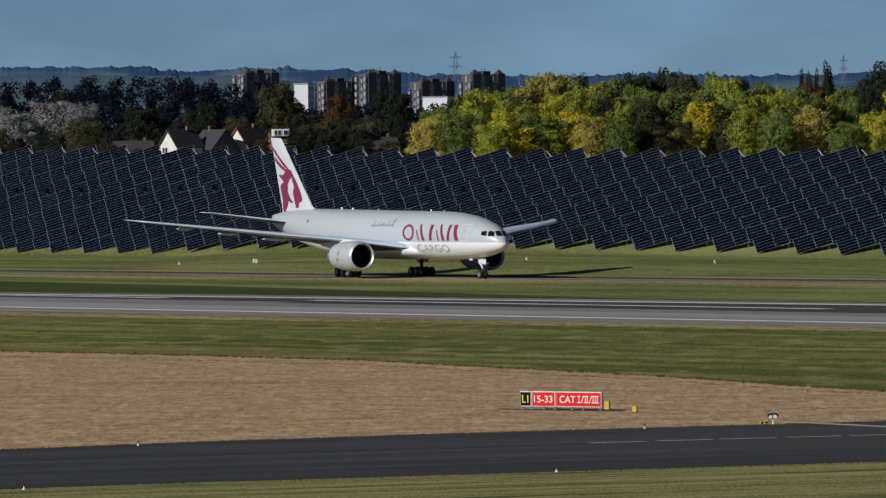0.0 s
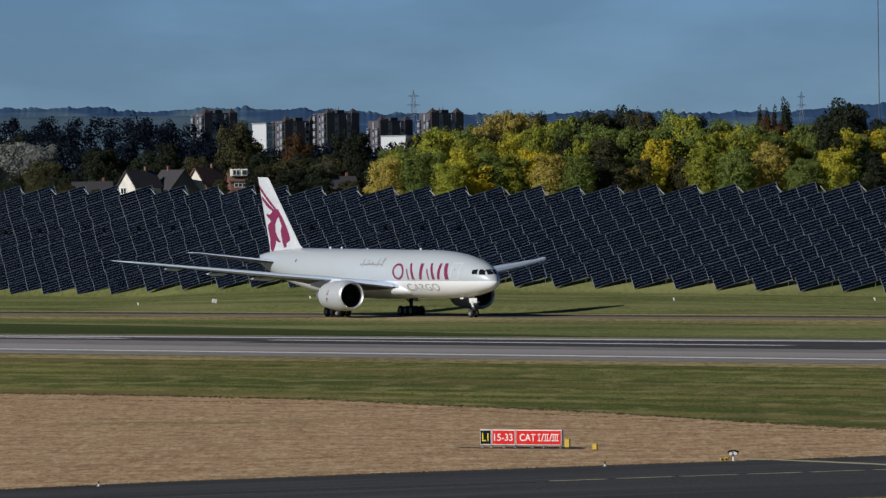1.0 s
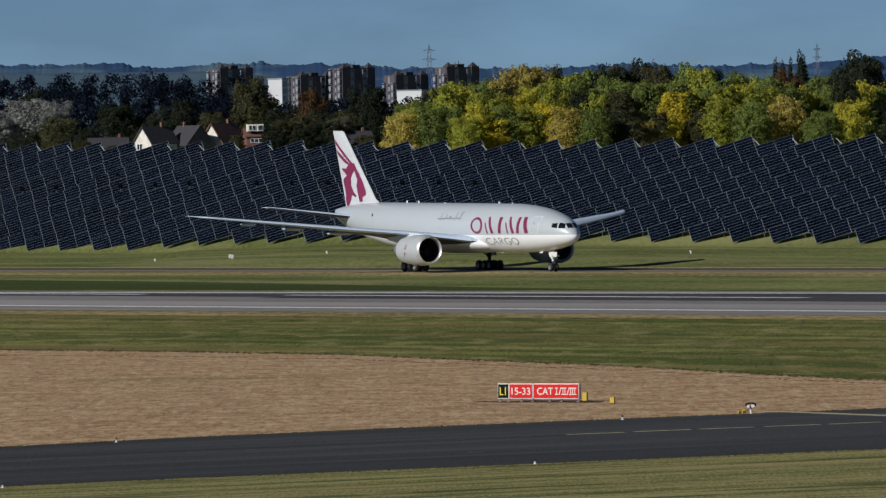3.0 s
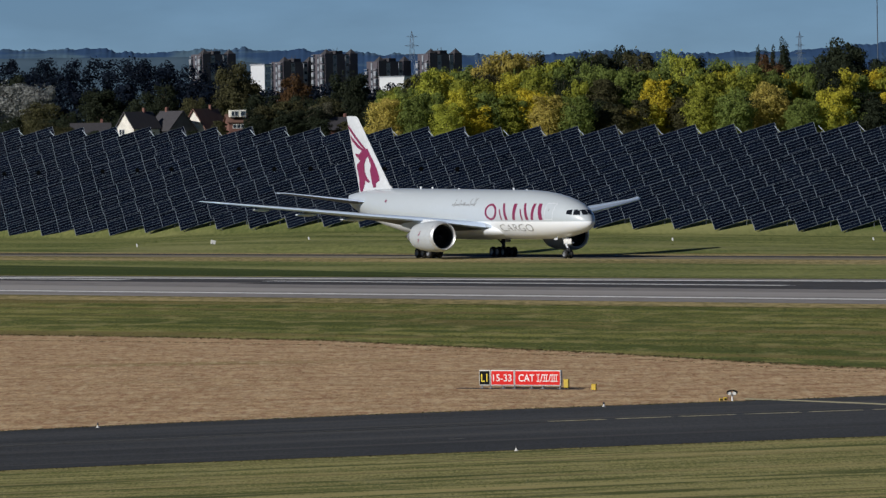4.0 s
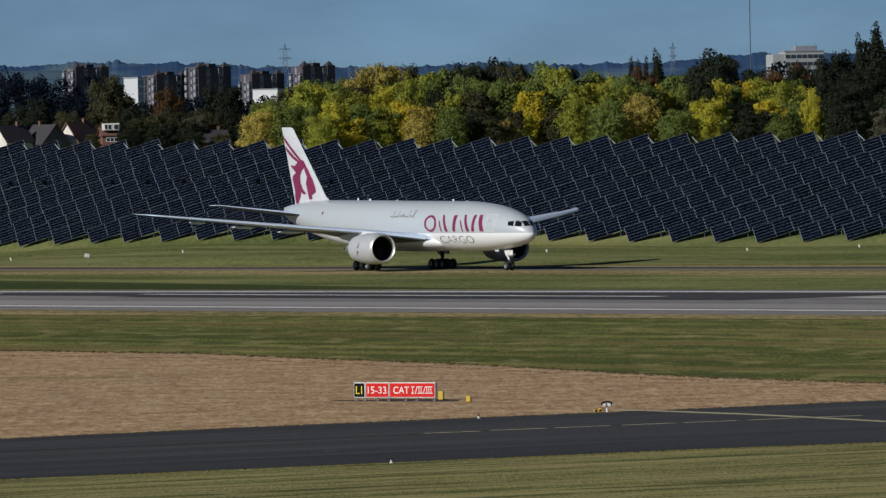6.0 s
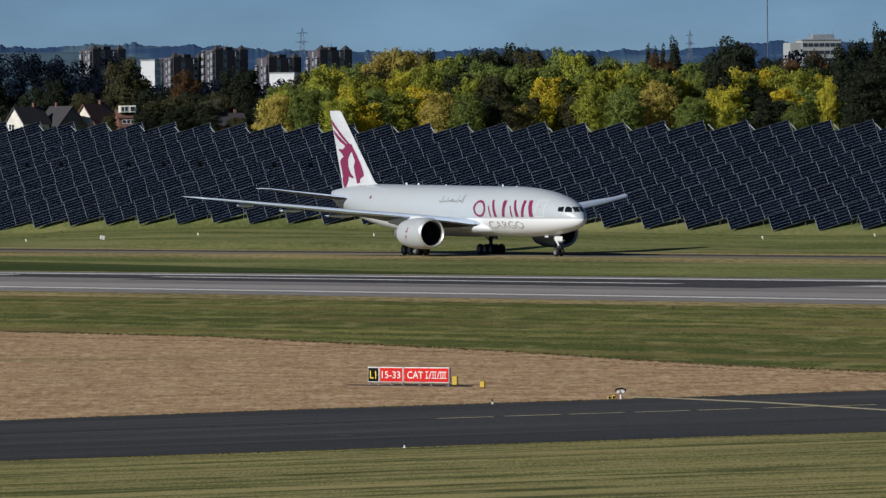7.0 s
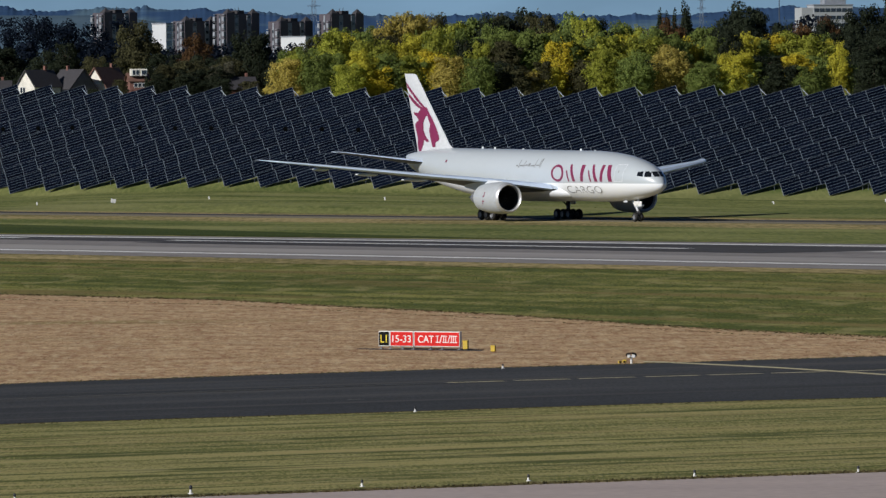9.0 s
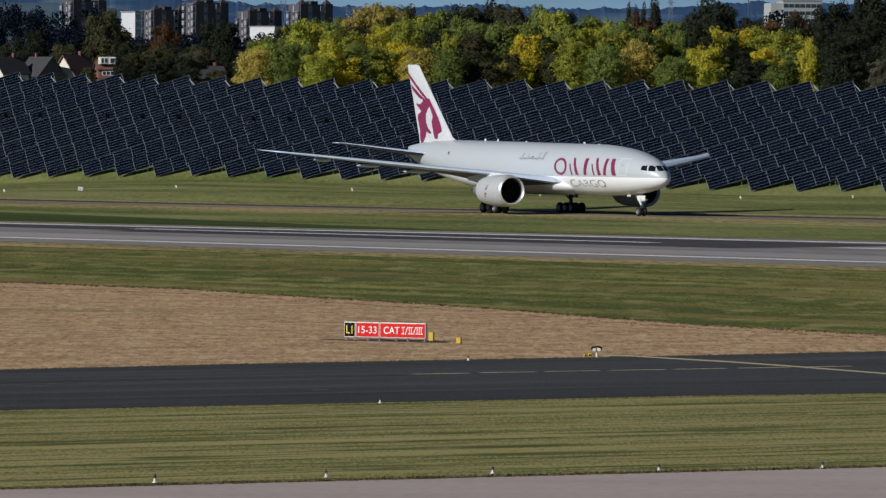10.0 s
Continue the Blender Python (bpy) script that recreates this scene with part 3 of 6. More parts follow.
# ---------------------------------------------------------------- aircraft
# seconds, place of the point below the nose, heading; x runs forward on the aircraft, y to its left
TAXI = [
    (0.0, -1.68, 897.51, -60.09),
    (0.5, 0.33, 894.61, -60.08),
    (1.0, 2.35, 891.76, -60.08),
    (1.5, 4.37, 889.05, -60.17),
    (2.0, 6.31, 886.40, -60.22),
    (2.5, 8.27, 883.75, -60.25),
    (2.7, 9.06, 882.69, -60.28),
    (3.8, 13.44, 876.97, -60.55),
    (4.0, 14.25, 875.90, -60.57),
    (4.5, 16.34, 873.22, -60.57),
    (5.0, 18.40, 870.68, -60.54),
    (5.5, 20.42, 868.33, -60.61),
    (5.7, 21.21, 867.44, -60.62),
    (6.8, 25.72, 862.92, -60.65),
    (7.0, 26.54, 861.99, -60.65),
    (7.5, 28.53, 859.49, -60.66),
    (8.0, 30.55, 856.95, -60.71),
    (8.5, 32.52, 854.33, -60.84),
    (9.0, 34.51, 851.61, -60.92),
    (9.5, 36.53, 848.91, -60.99),
    (10.0, 38.68, 846.18, -61.10),
]
# aft of the nose, height of the middle, half width, half height
HULL = [(0.0, 4.50, 0.04, 0.04), (0.12, 4.52, 0.33, 0.34), (0.45, 4.60, 0.70, 0.72), (1.0, 4.72, 1.10, 1.10), (1.8, 4.84, 1.52, 1.47), (2.8, 4.97, 1.92, 1.83),
        (3.8, 5.05, 2.22, 2.08), (5.0, 5.12, 2.50, 2.33), (6.5, 5.20, 2.75, 2.58), (8.5, 5.30, 2.95, 2.81), (11.0, 5.39, 3.06, 2.98), (14.0, 5.46, 3.10, 3.10),
        (20.0, 5.52, 3.10, 3.10), (26.0, 5.58, 3.10, 3.10), (32.0, 5.64, 3.10, 3.10), (38.0, 5.70, 3.10, 3.10), (42.0, 5.76, 3.08, 3.07), (46.8, 6.04, 2.92, 2.84),
        (51.0, 6.37, 2.58, 2.53), (55.0, 6.72, 2.08, 2.12), (58.5, 7.00, 1.50, 1.60), (61.0, 7.27, 0.92, 1.07), (62.6, 7.50, 0.42, 0.62), (63.1, 7.52, 0.14, 0.48)]


def hull_at(s):
    for a, b in zip(HULL, HULL[1:]):
        if s <= b[0]:
            k = (s - a[0]) / (b[0] - a[0])
            return [u + (v - u) * k for u, v in zip(a[1:], b[1:])]
    return HULL[-1][1:]


def on_hull(s, z, out=0.012, side=-1):
    """The place on the skin, a little outside it, at a distance aft and a height."""
    zc, rw, rh = hull_at(s)
    k = max(-0.999, min(0.999, (z - zc) / rh))
    return Vector((-s, side * (rw * math.sqrt(1 - k * k) + out), z))


def nose_at(y, z, out=0.02):
    """The place on the nose skin, a little ahead of it, at a distance from the middle and a height."""
    lo, hi = 0.0, 6.0
    for _ in range(30):
        s = (lo + hi) / 2
        zc, rw, rh = hull_at(s)
        if (y / rw) ** 2 + ((z - zc) / rh) ** 2 > 1:
            lo = s
        else:
            hi = s
    return Vector((-s + out, y, z + out))


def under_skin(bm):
    """Marks the faces that look down, which get the shade-darkened colour."""
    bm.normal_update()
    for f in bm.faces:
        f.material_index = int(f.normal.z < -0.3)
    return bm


def aerofoil(le, te, thick, n=10, under=0.75):
    """A closed aerofoil between two points; thickness goes up."""
    le, te = Vector(le), Vector(te)
    chord = (te - le).length
    up, down = [], []
    for k in range(n + 1):
        u = 0.5 - 0.5 * math.cos(math.pi * k / n)
        h = 5 * thick * chord * (0.2969 * math.sqrt(u) - 0.126 * u - 0.3516 * u * u + 0.2843 * u ** 3 - 0.1036 * u ** 4)
        c = le.lerp(te, u)
        up.append((c, h))
        down.append((c, -h * under))
    return up + down[-2:0:-1]


def surface(bm, stations, upright=False, under=1.0):
    secs = []
    for le, te, t in stations:
        secs.append([c + (Vector((0, h, 0)) if upright else Vector((0, 0, h))) for c, h in aerofoil(le, te, t, 10, under)])
    return skin(bm, secs)


def wing_stations(side):
    rows = [(2.2, -19.6, -35.0, 3.70, 0.115), (3.4, -20.6, -35.0, 3.92, 0.115), (9.6, -24.9, -35.7, 4.86, 0.088), (16.0, -29.3, -37.6, 5.64, 0.064),
            (24.0, -34.8, -40.0, 6.54, 0.056), (30.0, -39.0, -41.9, 7.18, 0.056), (31.4, -41.0, -42.9, 7.36, 0.06), (32.4, -43.1, -43.9, 7.50, 0.06)]
    return [((le, side * y, z), (te, side * y, z - 0.05 - (le - te) * (0.035 - 0.0018 * y)), t) for y, le, te, z, t in rows]


def decal(name, loops, mat, parent, label, out=0.014, side=-1, size=0.35):
    """Flat shapes, given as outlines of (aft, height), laid on the skin."""
    bm = bmesh.new()
    for loop in loops:
        f = bm.faces.new([bm.verts.new((s, z, 0)) for s, z in loop])
    bmesh.ops.remove_doubles(bm, verts=bm.verts[:], dist=0.001)
    bmesh.ops.triangulate(bm, faces=bm.faces[:])
    for _ in range(4):
        long = [e for e in bm.edges if e.calc_length() > size]
        if not long:
            break
        bmesh.ops.subdivide_edges(bm, edges=long, cuts=1, use_grid_fill=False)
        bmesh.ops.triangulate(bm, faces=bm.faces[:])
    for v in bm.verts:
        v.co = on_hull(v.co.x, v.co.y, out, side)
    bmesh.ops.recalc_face_normals(bm, faces=bm.faces[:])
    return part(name, bm, mat, parent, label)


def lettering(text, height, mat_name):
    """Outlines of a word in the built-in font as a mesh in the xy plane, with its size."""
    cu = bpy.data.curves.new("lettering", "FONT")
    cu.body, cu.size, cu.offset = text, height, height * (-0.014 if mat_name else 0.008)
    ob = new("lettering", cu)
    bpy.context.view_layer.update()
    me = bpy.data.meshes.new_from_object(ob.evaluated_get(bpy.context.evaluated_depsgraph_get()))
    bpy.data.objects.remove(ob)
    bpy.data.curves.remove(cu)
    return me


def letters(name, bm, mat, parent, label):
    """Each connected piece of a flat word becomes a part of its own."""
    left = set(bm.verts)
    while left:
        todo, seen = [min(left, key=lambda v: (v.co.x, v.co.y, v.co.z))], set()
        while todo:
            v = todo.pop()
            if v in seen:
                continue
            seen.add(v)
            todo += [e.other_vert(v) for e in v.link_edges]
        left -= seen
        piece, twin = bmesh.new(), {}
        for v in sorted(seen, key=lambda v: v.index):
            twin[v] = piece.verts.new(v.co)
        for f in bm.faces:
            if f.verts[0] in seen:
                piece.faces.new([twin[v] for v in f.verts])
        bmesh.ops.recalc_face_normals(piece, faces=piece.faces[:])
        part(name, piece, mat, parent, label)
    bm.free()


def ring(cx, cz, rx, rz, w, lean=0.0, n=28):
    """An oval ring as a run of quads."""
    out = []
    for k in range(n):
        a, b = 2 * math.pi * k / n, 2 * math.pi * (k + 1) / n
        q = []
        for t, r in ((a, 1.0), (b, 1.0), (b, 0.0), (a, 0.0)):
            ux, uz = (rx - w * (1 - r) * 1.25) * math.cos(t), (rz - w * (1 - r) * 0.8) * math.sin(t)
            q.append((cx + ux - lean * uz, cz + uz))
        out.append(q)
    return out


def build_aircraft():
    ac = thing("cargo_aircraft", pose(0, 0, 0), "grey and white twin-engined cargo jet taxiing on the taxiway", "aircraft")
    bm = bmesh.new()
    n = 48
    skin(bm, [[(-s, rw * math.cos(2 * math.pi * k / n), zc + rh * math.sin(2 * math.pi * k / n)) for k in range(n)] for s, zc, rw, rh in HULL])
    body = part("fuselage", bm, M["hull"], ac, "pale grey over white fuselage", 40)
    # wing root fairing under the belly
    bm = bmesh.new()
    secs = []
    for s, w, lo, hi in ((17.2, 0.9, 2.95, 3.6), (19.0, 2.5, 2.62, 4.3), (21.0, 3.25, 2.42, 4.9), (25.0, 3.55, 2.30, 5.2), (31.0, 3.55, 2.30, 5.1), (35.0, 3.3, 2.42, 4.7), (38.0, 2.5, 2.72, 4.1), (40.5, 0.9, 2.95, 3.5)):
        secs.append([(-s, w * math.cos(2 * math.pi * k / 24), (lo + hi) / 2 + (hi - lo) / 2 * math.sin(2 * math.pi * k / 24)) for k in range(24)])
    skin(bm, secs)
    part("belly_fairing", bm, M["belly_white"], ac, "white wing root fairing", 50)
    for side, name in ((-1, "wing"), (1, "wing")):
        st = wing_stations(side)
        w = part(name, under_skin(surface(bmesh.new(), st, False, 0.35)), [M["wing_grey"], M["under_shade"]], ac, "grey swept wing with a raked tip and shade-darkened underside", 40)
        # polished leading edge slats
        bm = bmesh.new()
        secs = []
        for le, te, t in st[1:]:
            chord = (Vector(le) - Vector(te)).length
            foil = aerofoil(le, te, t * 1.02, 10, 0.6 if chord < 9.5 else 0.2)
            m = len(foil)
            big = min(1.0, chord / 6.0) * (1.0 if chord < 9.5 else 0.25)
            pick = [(foil[k], fwd * big, low * big) for k, fwd, low in ((4, 0.0, 0.0), (3, 0.06, 0.02), (2, 0.14, 0.05), (1, 0.22, 0.10), (0, 0.28, 0.17), (m - 1, 0.26, 0.26), (m - 2, 0.18, 0.27))]
            secs.append([c + Vector((0.03 + fwd, 0, h * 1.05 + 0.006 - low)) for (c, h), fwd, low in pick])
        loops = [[bm.verts.new(q) for q in s] for s in secs]
        for p, q in zip(loops, loops[1:]):
            for k in range(len(p) - 1):
                bm.faces.new((p[k], p[k + 1], q[k + 1], q[k]))
        bmesh.ops.recalc_face_normals(bm, faces=bm.faces[:])
        part("leading_edge", bm, M["slat"], w, "pale grey leading edge slats", 60)
        for y, xf, ln in ((6.9, -33.6, 3.4), (14.6, -35.2, 4.6), (20.2, -37.4, 4.0), (25.6, -39.4, 3.0)):
            bm = bmesh.new()
            z = 3.95 + (y - 3.4) * 0.122 - 0.34
            lathe(bm, [(-ln * 0.75, 0.02), (-ln * 0.55, 0.12), (-ln * 0.2, 0.20), (ln * 0.2, 0.22), (ln * 0.5, 0.17), (ln * 0.75, 0.04)], "x", (xf, side * y, z), 12)
            part("flap_track_fairing", bm, M["white_paint"], w, "white flap track fairing", 50)
        # engine
        ey, ez, ex = side * 9.72, 2.82, 0.6
        bm = bmesh.new()
        lathe(bm, [(-26.9, 1.60), (-26.0, 1.76), (-24.5, 1.91), (-22.8, 1.97), (-21.6, 1.94), (-21.15, 1.87)], "x", (ex, ey, ez), 40, False)
        lathe(bm, [(-26.9, 1.58), (-26.88, 1.46), (-26.0, 1.36)], "x", (ex, ey, ez), 40, False)
        cowl = part("engine_cowl", bm, M["cowl_paint"], ac, "white engine cowling with a small maroon mark", 40)
        bm = bmesh.new()
        lathe(bm, [(-21.15, 1.865), (-20.9, 1.80), (-20.75, 1.72), (-20.70, 1.64), (-20.76, 1.57), (-20.95, 1.52), (-21.3, 1.50)], "x", (ex, ey, ez), 40, False)
        part("inlet_lip", bm, M["bare"], cowl, "polished metal inlet lip", 60)
        bm = bmesh.new()
        lathe(bm, [(-21.3, 1.50), (-22.2, 1.55), (-22.6, 1.58), (-22.62, 0.3)], "x", (ex, ey, ez), 40, False)
        part("inlet_duct", bm, M["dark_metal"], cowl, "dark inlet duct", 40)
        bm = bmesh.new()
        for k in range(22):
            a = 2 * math.pi * k / 22
            for r0, r1, tw in ((0.35, 0.95, 0.10), (0.95, 1.54, 0.16)):
                v = []
                for r, da in ((r0, -tw / r0 * 0.35), (r1, -tw * 0.8 / r1), (r1, tw * 0.8 / r1), (r0, tw / r0 * 0.35)):
                    v.append(bm.verts.new((ex - 22.3 - (0.12 if da > 0 else -0.08), ey + r * math.cos(a + da), ez + r * math.sin(a + da))))
                bm.faces.new(v)
        lathe(bm, [(-22.3, 0.42), (-21.95, 0.34), (-21.6, 0.18), (-21.45, 0.02)], "x", (ex, ey, ez), 20, False)
        part("fan", bm, M["fan"], cowl, "dark engine fan and spinner", 40)
        bm = bmesh.new()
        lathe(bm, [(-26.0, 1.05), (-27.6, 0.98), (-29.0, 0.72), (-29.3, 0.62), (-29.3, 0.42), (-30.2, 0.22), (-30.8, 0.02)], "x", (ex, ey, ez), 28, False)
        part("exhaust_nozzle", bm, M["gear_metal"], cowl, "grey exhaust nozzle", 40)
        bm = bmesh.new()
        skin(bm, [[(x, ey + side * w, z0), (x, ey - side * w, z0), (x, ey - side * w, z1), (x, ey + side * w, z1)]
                  for x, w, z0, z1 in ((-21.6, 0.05, 4.62, 4.78), (-23.0, 0.22, 4.4, 4.95), (-25.5, 0.28, 4.1, 4.98), (-28.0, 0.26, 3.7, 4.7), (-31.0, 0.12, 4.1, 4.4))])
        part("pylon", bm, M["white_paint"], ac, "white engine pylon", 30)
        bm = bmesh.new()
        for k, (dx, dz, w, h) in enumerate(((0, 0, 0.42, 0.74), (0.20, 0.60, 0.18, 0.44), (-0.24, -0.42, 0.14, 0.5))):
            x0 = -23.3 + dx
            r = 1.93
            pts = []
            for sx, sz in ((-1, -1), (1, -1), (1, 1), (-1, 1)):
                z = 2.72 + dz + sz * h / 2
                y = math.sqrt(max(0.01, (r + 0.02) ** 2 - (z - ez) ** 2))
                pts.append(bm.verts.new((x0 + sx * w / 2 + sz * 0.06, ey - y if side < 0 else ey + y, z)))
            bm.faces.new(pts)
        part("cowl_mark", bm, M["maroon"], cowl, "small maroon mark")
        # tailplane
        st = [((-54.6, side * 0.9, 6.98), (-61.6, side * 0.9, 6.98), 0.10), ((-55.4, side * 1.9, 7.12), (-61.9, side * 1.9, 7.12), 0.095),
              ((-61.2, side * 10.3, 8.34), (-63.7, side * 10.3, 8.34), 0.085), ((-61.9, side * 10.77, 8.40), (-64.0, side * 10.77, 8.40), 0.06)]
        part("tailplane", under_skin(surface(bmesh.new(), st, False, 0.5)), [M["slat"], M["under_shade"]], ac, "pale grey swept tailplane", 40)
    # fin
    bm = surface(bmesh.new(), [((-50.8, 0, 8.75), (-60.3, 0, 8.2), 0.075), ((-52.0, 0, 9.35), (-60.35, 0, 9.0), 0.085), ((-60.55, 0, 18.25), (-63.6, 0, 18.32), 0.08), ((-61.05, 0, 18.42), (-63.65, 0, 18.45), 0.05)], True)
    fin = part("fin", bm, M["fin_paint"], ac, "white tail fin with a maroon emblem", 40)
    build_emblem(fin)
    # cockpit panes
    for side in (-1, 1):
        bm = bmesh.new()
        steps = 5
        grid = [[bm.verts.new(nose_at(side * (0.05 + i / steps * (0.60 + 0.10 * (1 - j / steps))), 5.44 + 0.62 * j / steps + 0.05 * (1 - i / steps))) for i in range(steps + 1)] for j in range(steps + 1)]
        for a, b in zip(grid, grid[1:]):
            for i in range(steps):
                bm.faces.new((a[i], a[i + 1], b[i + 1], b[i]))
        bmesh.ops.recalc_face_normals(bm, faces=bm.faces[:])
        part("cockpit_pane", bm, M["glass"], body, "dark cockpit window pane")
        decal("cockpit_pane", [[(1.14, 5.44), (1.98, 5.46), (2.22, 6.12), (1.62, 6.12)]], M["glass"], body, "dark cockpit window pane", 0.02, side)
        decal("cockpit_pane", [[(2.16, 5.47), (3.00, 5.56), (3.10, 6.05), (2.42, 6.12)]], M["glass"], body, "dark cockpit window pane", 0.02, side)
    # brand mark as plain shapes: an oval and bars
    W = M["maroon"]
    lean = 0.10
    decal("brand_mark", ring(19.95, 5.85, 1.50, 1.06, 0.36, -lean), W, body, "maroon oval brand shape")
    for s, foot, top in ((16.75, 1.14, 0.42), (11.55, 1.14, 0.42)):
        decal("brand_mark", [[(s - 0.45, 4.84), (s - foot, 4.84), (s - 0.06, 6.92), (s + top, 6.92)]], W, body, "maroon slanted brand bar")
        decal("brand_mark", [[(s + 0.62, 4.84), (s + 0.28, 4.84), (s + 0.86, 6.20), (s + 1.16, 6.20)]], W, body, "thin maroon slanted brand bar")
    decal("brand_mark", [[(14.42, 4.84), (13.78, 4.84), (13.55, 6.88), (14.35, 6.88)]], W, body, "maroon upright brand bar")
    decal("brand_mark", [[(9.95, 4.84), (9.35, 4.84), (9.2, 6.88), (9.8, 6.88)]], W, body, "maroon upright brand bar")
    decal("brand_mark", [[(8.05, 4.84), (7.25, 4.84), (7.95, 6.88), (8.65, 6.88)]], W, body, "maroon slanted brand bar")
    me = lettering("CARGO", 1.25, "grey_mark")
    bm = bmesh.new()
    bm.from_mesh(me)
    bpy.data.meshes.remove(me)
    xs = [v.co.x for v in bm.verts]
    w = max(xs) - min(xs)
    for v in bm.verts:
        v.co = (18.15 - (v.co.x - min(xs)) / w * 8.1, 3.42 + v.co.y * 1.02, 0)
    bmesh.ops.triangulate(bm, faces=bm.faces[:])
    for v in bm.verts:
        v.co = on_hull(v.co.x, v.co.y, 0.035, -1)
    bm.verts.index_update()
    letters("letter", bm, M["grey_mark"], body, "grey painted letter")
    loops = []
    s = 30.3
    for w, h, dz in ((0.5, 0.12, 0), (0.16, 0.75, 0.2), (0.9, 0.14, 0), (0.14, 0.62, 0.2), (0.6, 0.14, 0.05), (0.5, 0.3, 0.1), (0.9, 0.14, 0), (0.14, 0.8, 0.25), (0.7, 0.13, 0.05), (0.14, 0.8, 0.3), (0.14, 0.85, 0.3)):
        loops.append([(s, 6.74 + dz - h * 0.6), (s - w, 6.74 + dz - h * 0.6), (s - w - 0.08, 6.74 + dz + h * 0.7), (s - 0.08, 6.74 + dz + h * 0.7)])
        s -= w + 0.12
    for loop in loops:
        decal("script_bar", [loop], M["grey_mark"], body, "grey script bar")
    # door outline
    d = []
    for a, b, lo, hi in ((6.95, 6.88, 4.85, 6.95), (5.35, 5.28, 4.85, 6.95), (6.95, 5.28, 6.88, 6.95), (6.95, 5.28, 4.85, 4.92)):
        d.append([(a, lo), (b, lo), (b, hi), (a, hi)])
    decal("door_outline", d, M["white_paint"], body, "white crew door outline", 0.016)
    decal("door_window", [[(6.25, 5.95), (6.12, 5.95), (6.12, 6.2), (6.25, 6.2)]], M["grey_mark"], body, "small door window", 0.018)
    decal("rear_mark", [[(48.6, 7.1), (48.2, 7.1), (48.2, 7.45), (48.6, 7.45)]], M["maroon"], body, "small painted flag", 0.018)
    for s, h in ((19.4, 0.45), (40.5, 0.45), (43.6, 0.5), (16.0, 0.2), (33.5, 0.25)):
        bm = bmesh.new()
        zc, rw, rh = hull_at(s)
        box(bm, (-s, 0, zc + rh + h * 0.3 - 0.04), (0.4, 0.06, h * 0.6), None, 0, 0.02)
        part("aerial", bm, M["white_paint"], body, "white blade aerial")
    build_gear(ac)
    return ac


def build_emblem(fin):
    """A maroon emblem of swept plain shapes on both faces of the fin."""
    def place(u, v):
        # u across the chord from the leading edge, v up the fin
        z = 9.0 + v * 9.45
        le, te = -52.0 - 8.7 * v, -60.35 - 3.3 * v
        return le + (te - le) * u, z, (te - le)
    upper_stripe = [(0.991, 0.888), (0.774, 0.814), (0.522, 0.705), (0.33, 0.604), (0.205, 0.53), (0.314, 0.527), (0.483, 0.604), (0.7, 0.709), (0.956, 0.811)]
    lower_stripe = [(0.946, 0.737), (0.744, 0.671), (0.528, 0.593), (0.355, 0.538), (0.467, 0.516), (0.657, 0.562), (0.828, 0.625), (0.957, 0.683)]
    body = [(0.458, 0.523), (0.29, 0.546), (0.146, 0.538), (0.145, 0.461), (0.371, 0.407), (0.535, 0.331), (0.609, 0.231), (0.586, 0.146), (0.507, 0.085), (0.58, 0.07), (0.685, 0.1), (0.747, 0.039), (0.879, -0.046), (0.953, -0.069), (0.968, -0.015), (0.954, 0.054), (0.806, 0.081), (0.918, 0.1), (0.912, 0.17), (0.729, 0.196), (0.913, 0.208), (0.92, 0.278), (0.889, 0.324), (0.693, 0.37), (0.764, 0.416), (0.854, 0.447), (0.859, 0.478), (0.662, 0.466), (0.549, 0.493)]
    limb = [(0.146, 0.499), (0.108, 0.38), (0.1, 0.276), (0.119, 0.161), (0.198, 0.131), (0.155, 0.1), (0.312, 0.062), (0.355, 0.008), (0.454, 0.001), (0.445, 0.062), (0.423, 0.139), (0.384, 0.231), (0.267, 0.307), (0.27, 0.369), (0.258, 0.423)]
    for shape in (upper_stripe, lower_stripe, body, limb):
        bm = bmesh.new()
        bm.faces.new([bm.verts.new((u, v, 0)) for u, v in shape])
        bmesh.ops.triangulate(bm, faces=bm.faces[:])
        for _ in range(3):
            bmesh.ops.subdivide_edges(bm, edges=[e for e in bm.edges if e.calc_length() > 0.08], cuts=1)
            bmesh.ops.triangulate(bm, faces=bm.faces[:])
        flat = [(v, v.co.copy()) for v in bm.verts]
        for v, q in flat:
            x, z, ch = place(min(1.0, q.x), q.y)
            t = 0.083
            u = min(0.999, max(0.0, q.x))
            h = 5 * t * abs(ch) * (0.2969 * math.sqrt(u) - 0.126 * u - 0.3516 * u * u + 0.2843 * u ** 3 - 0.1036 * u ** 4)
            v.co = (x, -(h * 1.04 + 0.04), z)
        part("emblem_shape", bm, M["maroon"], fin, "maroon swept emblem shape")


WHEELS = []


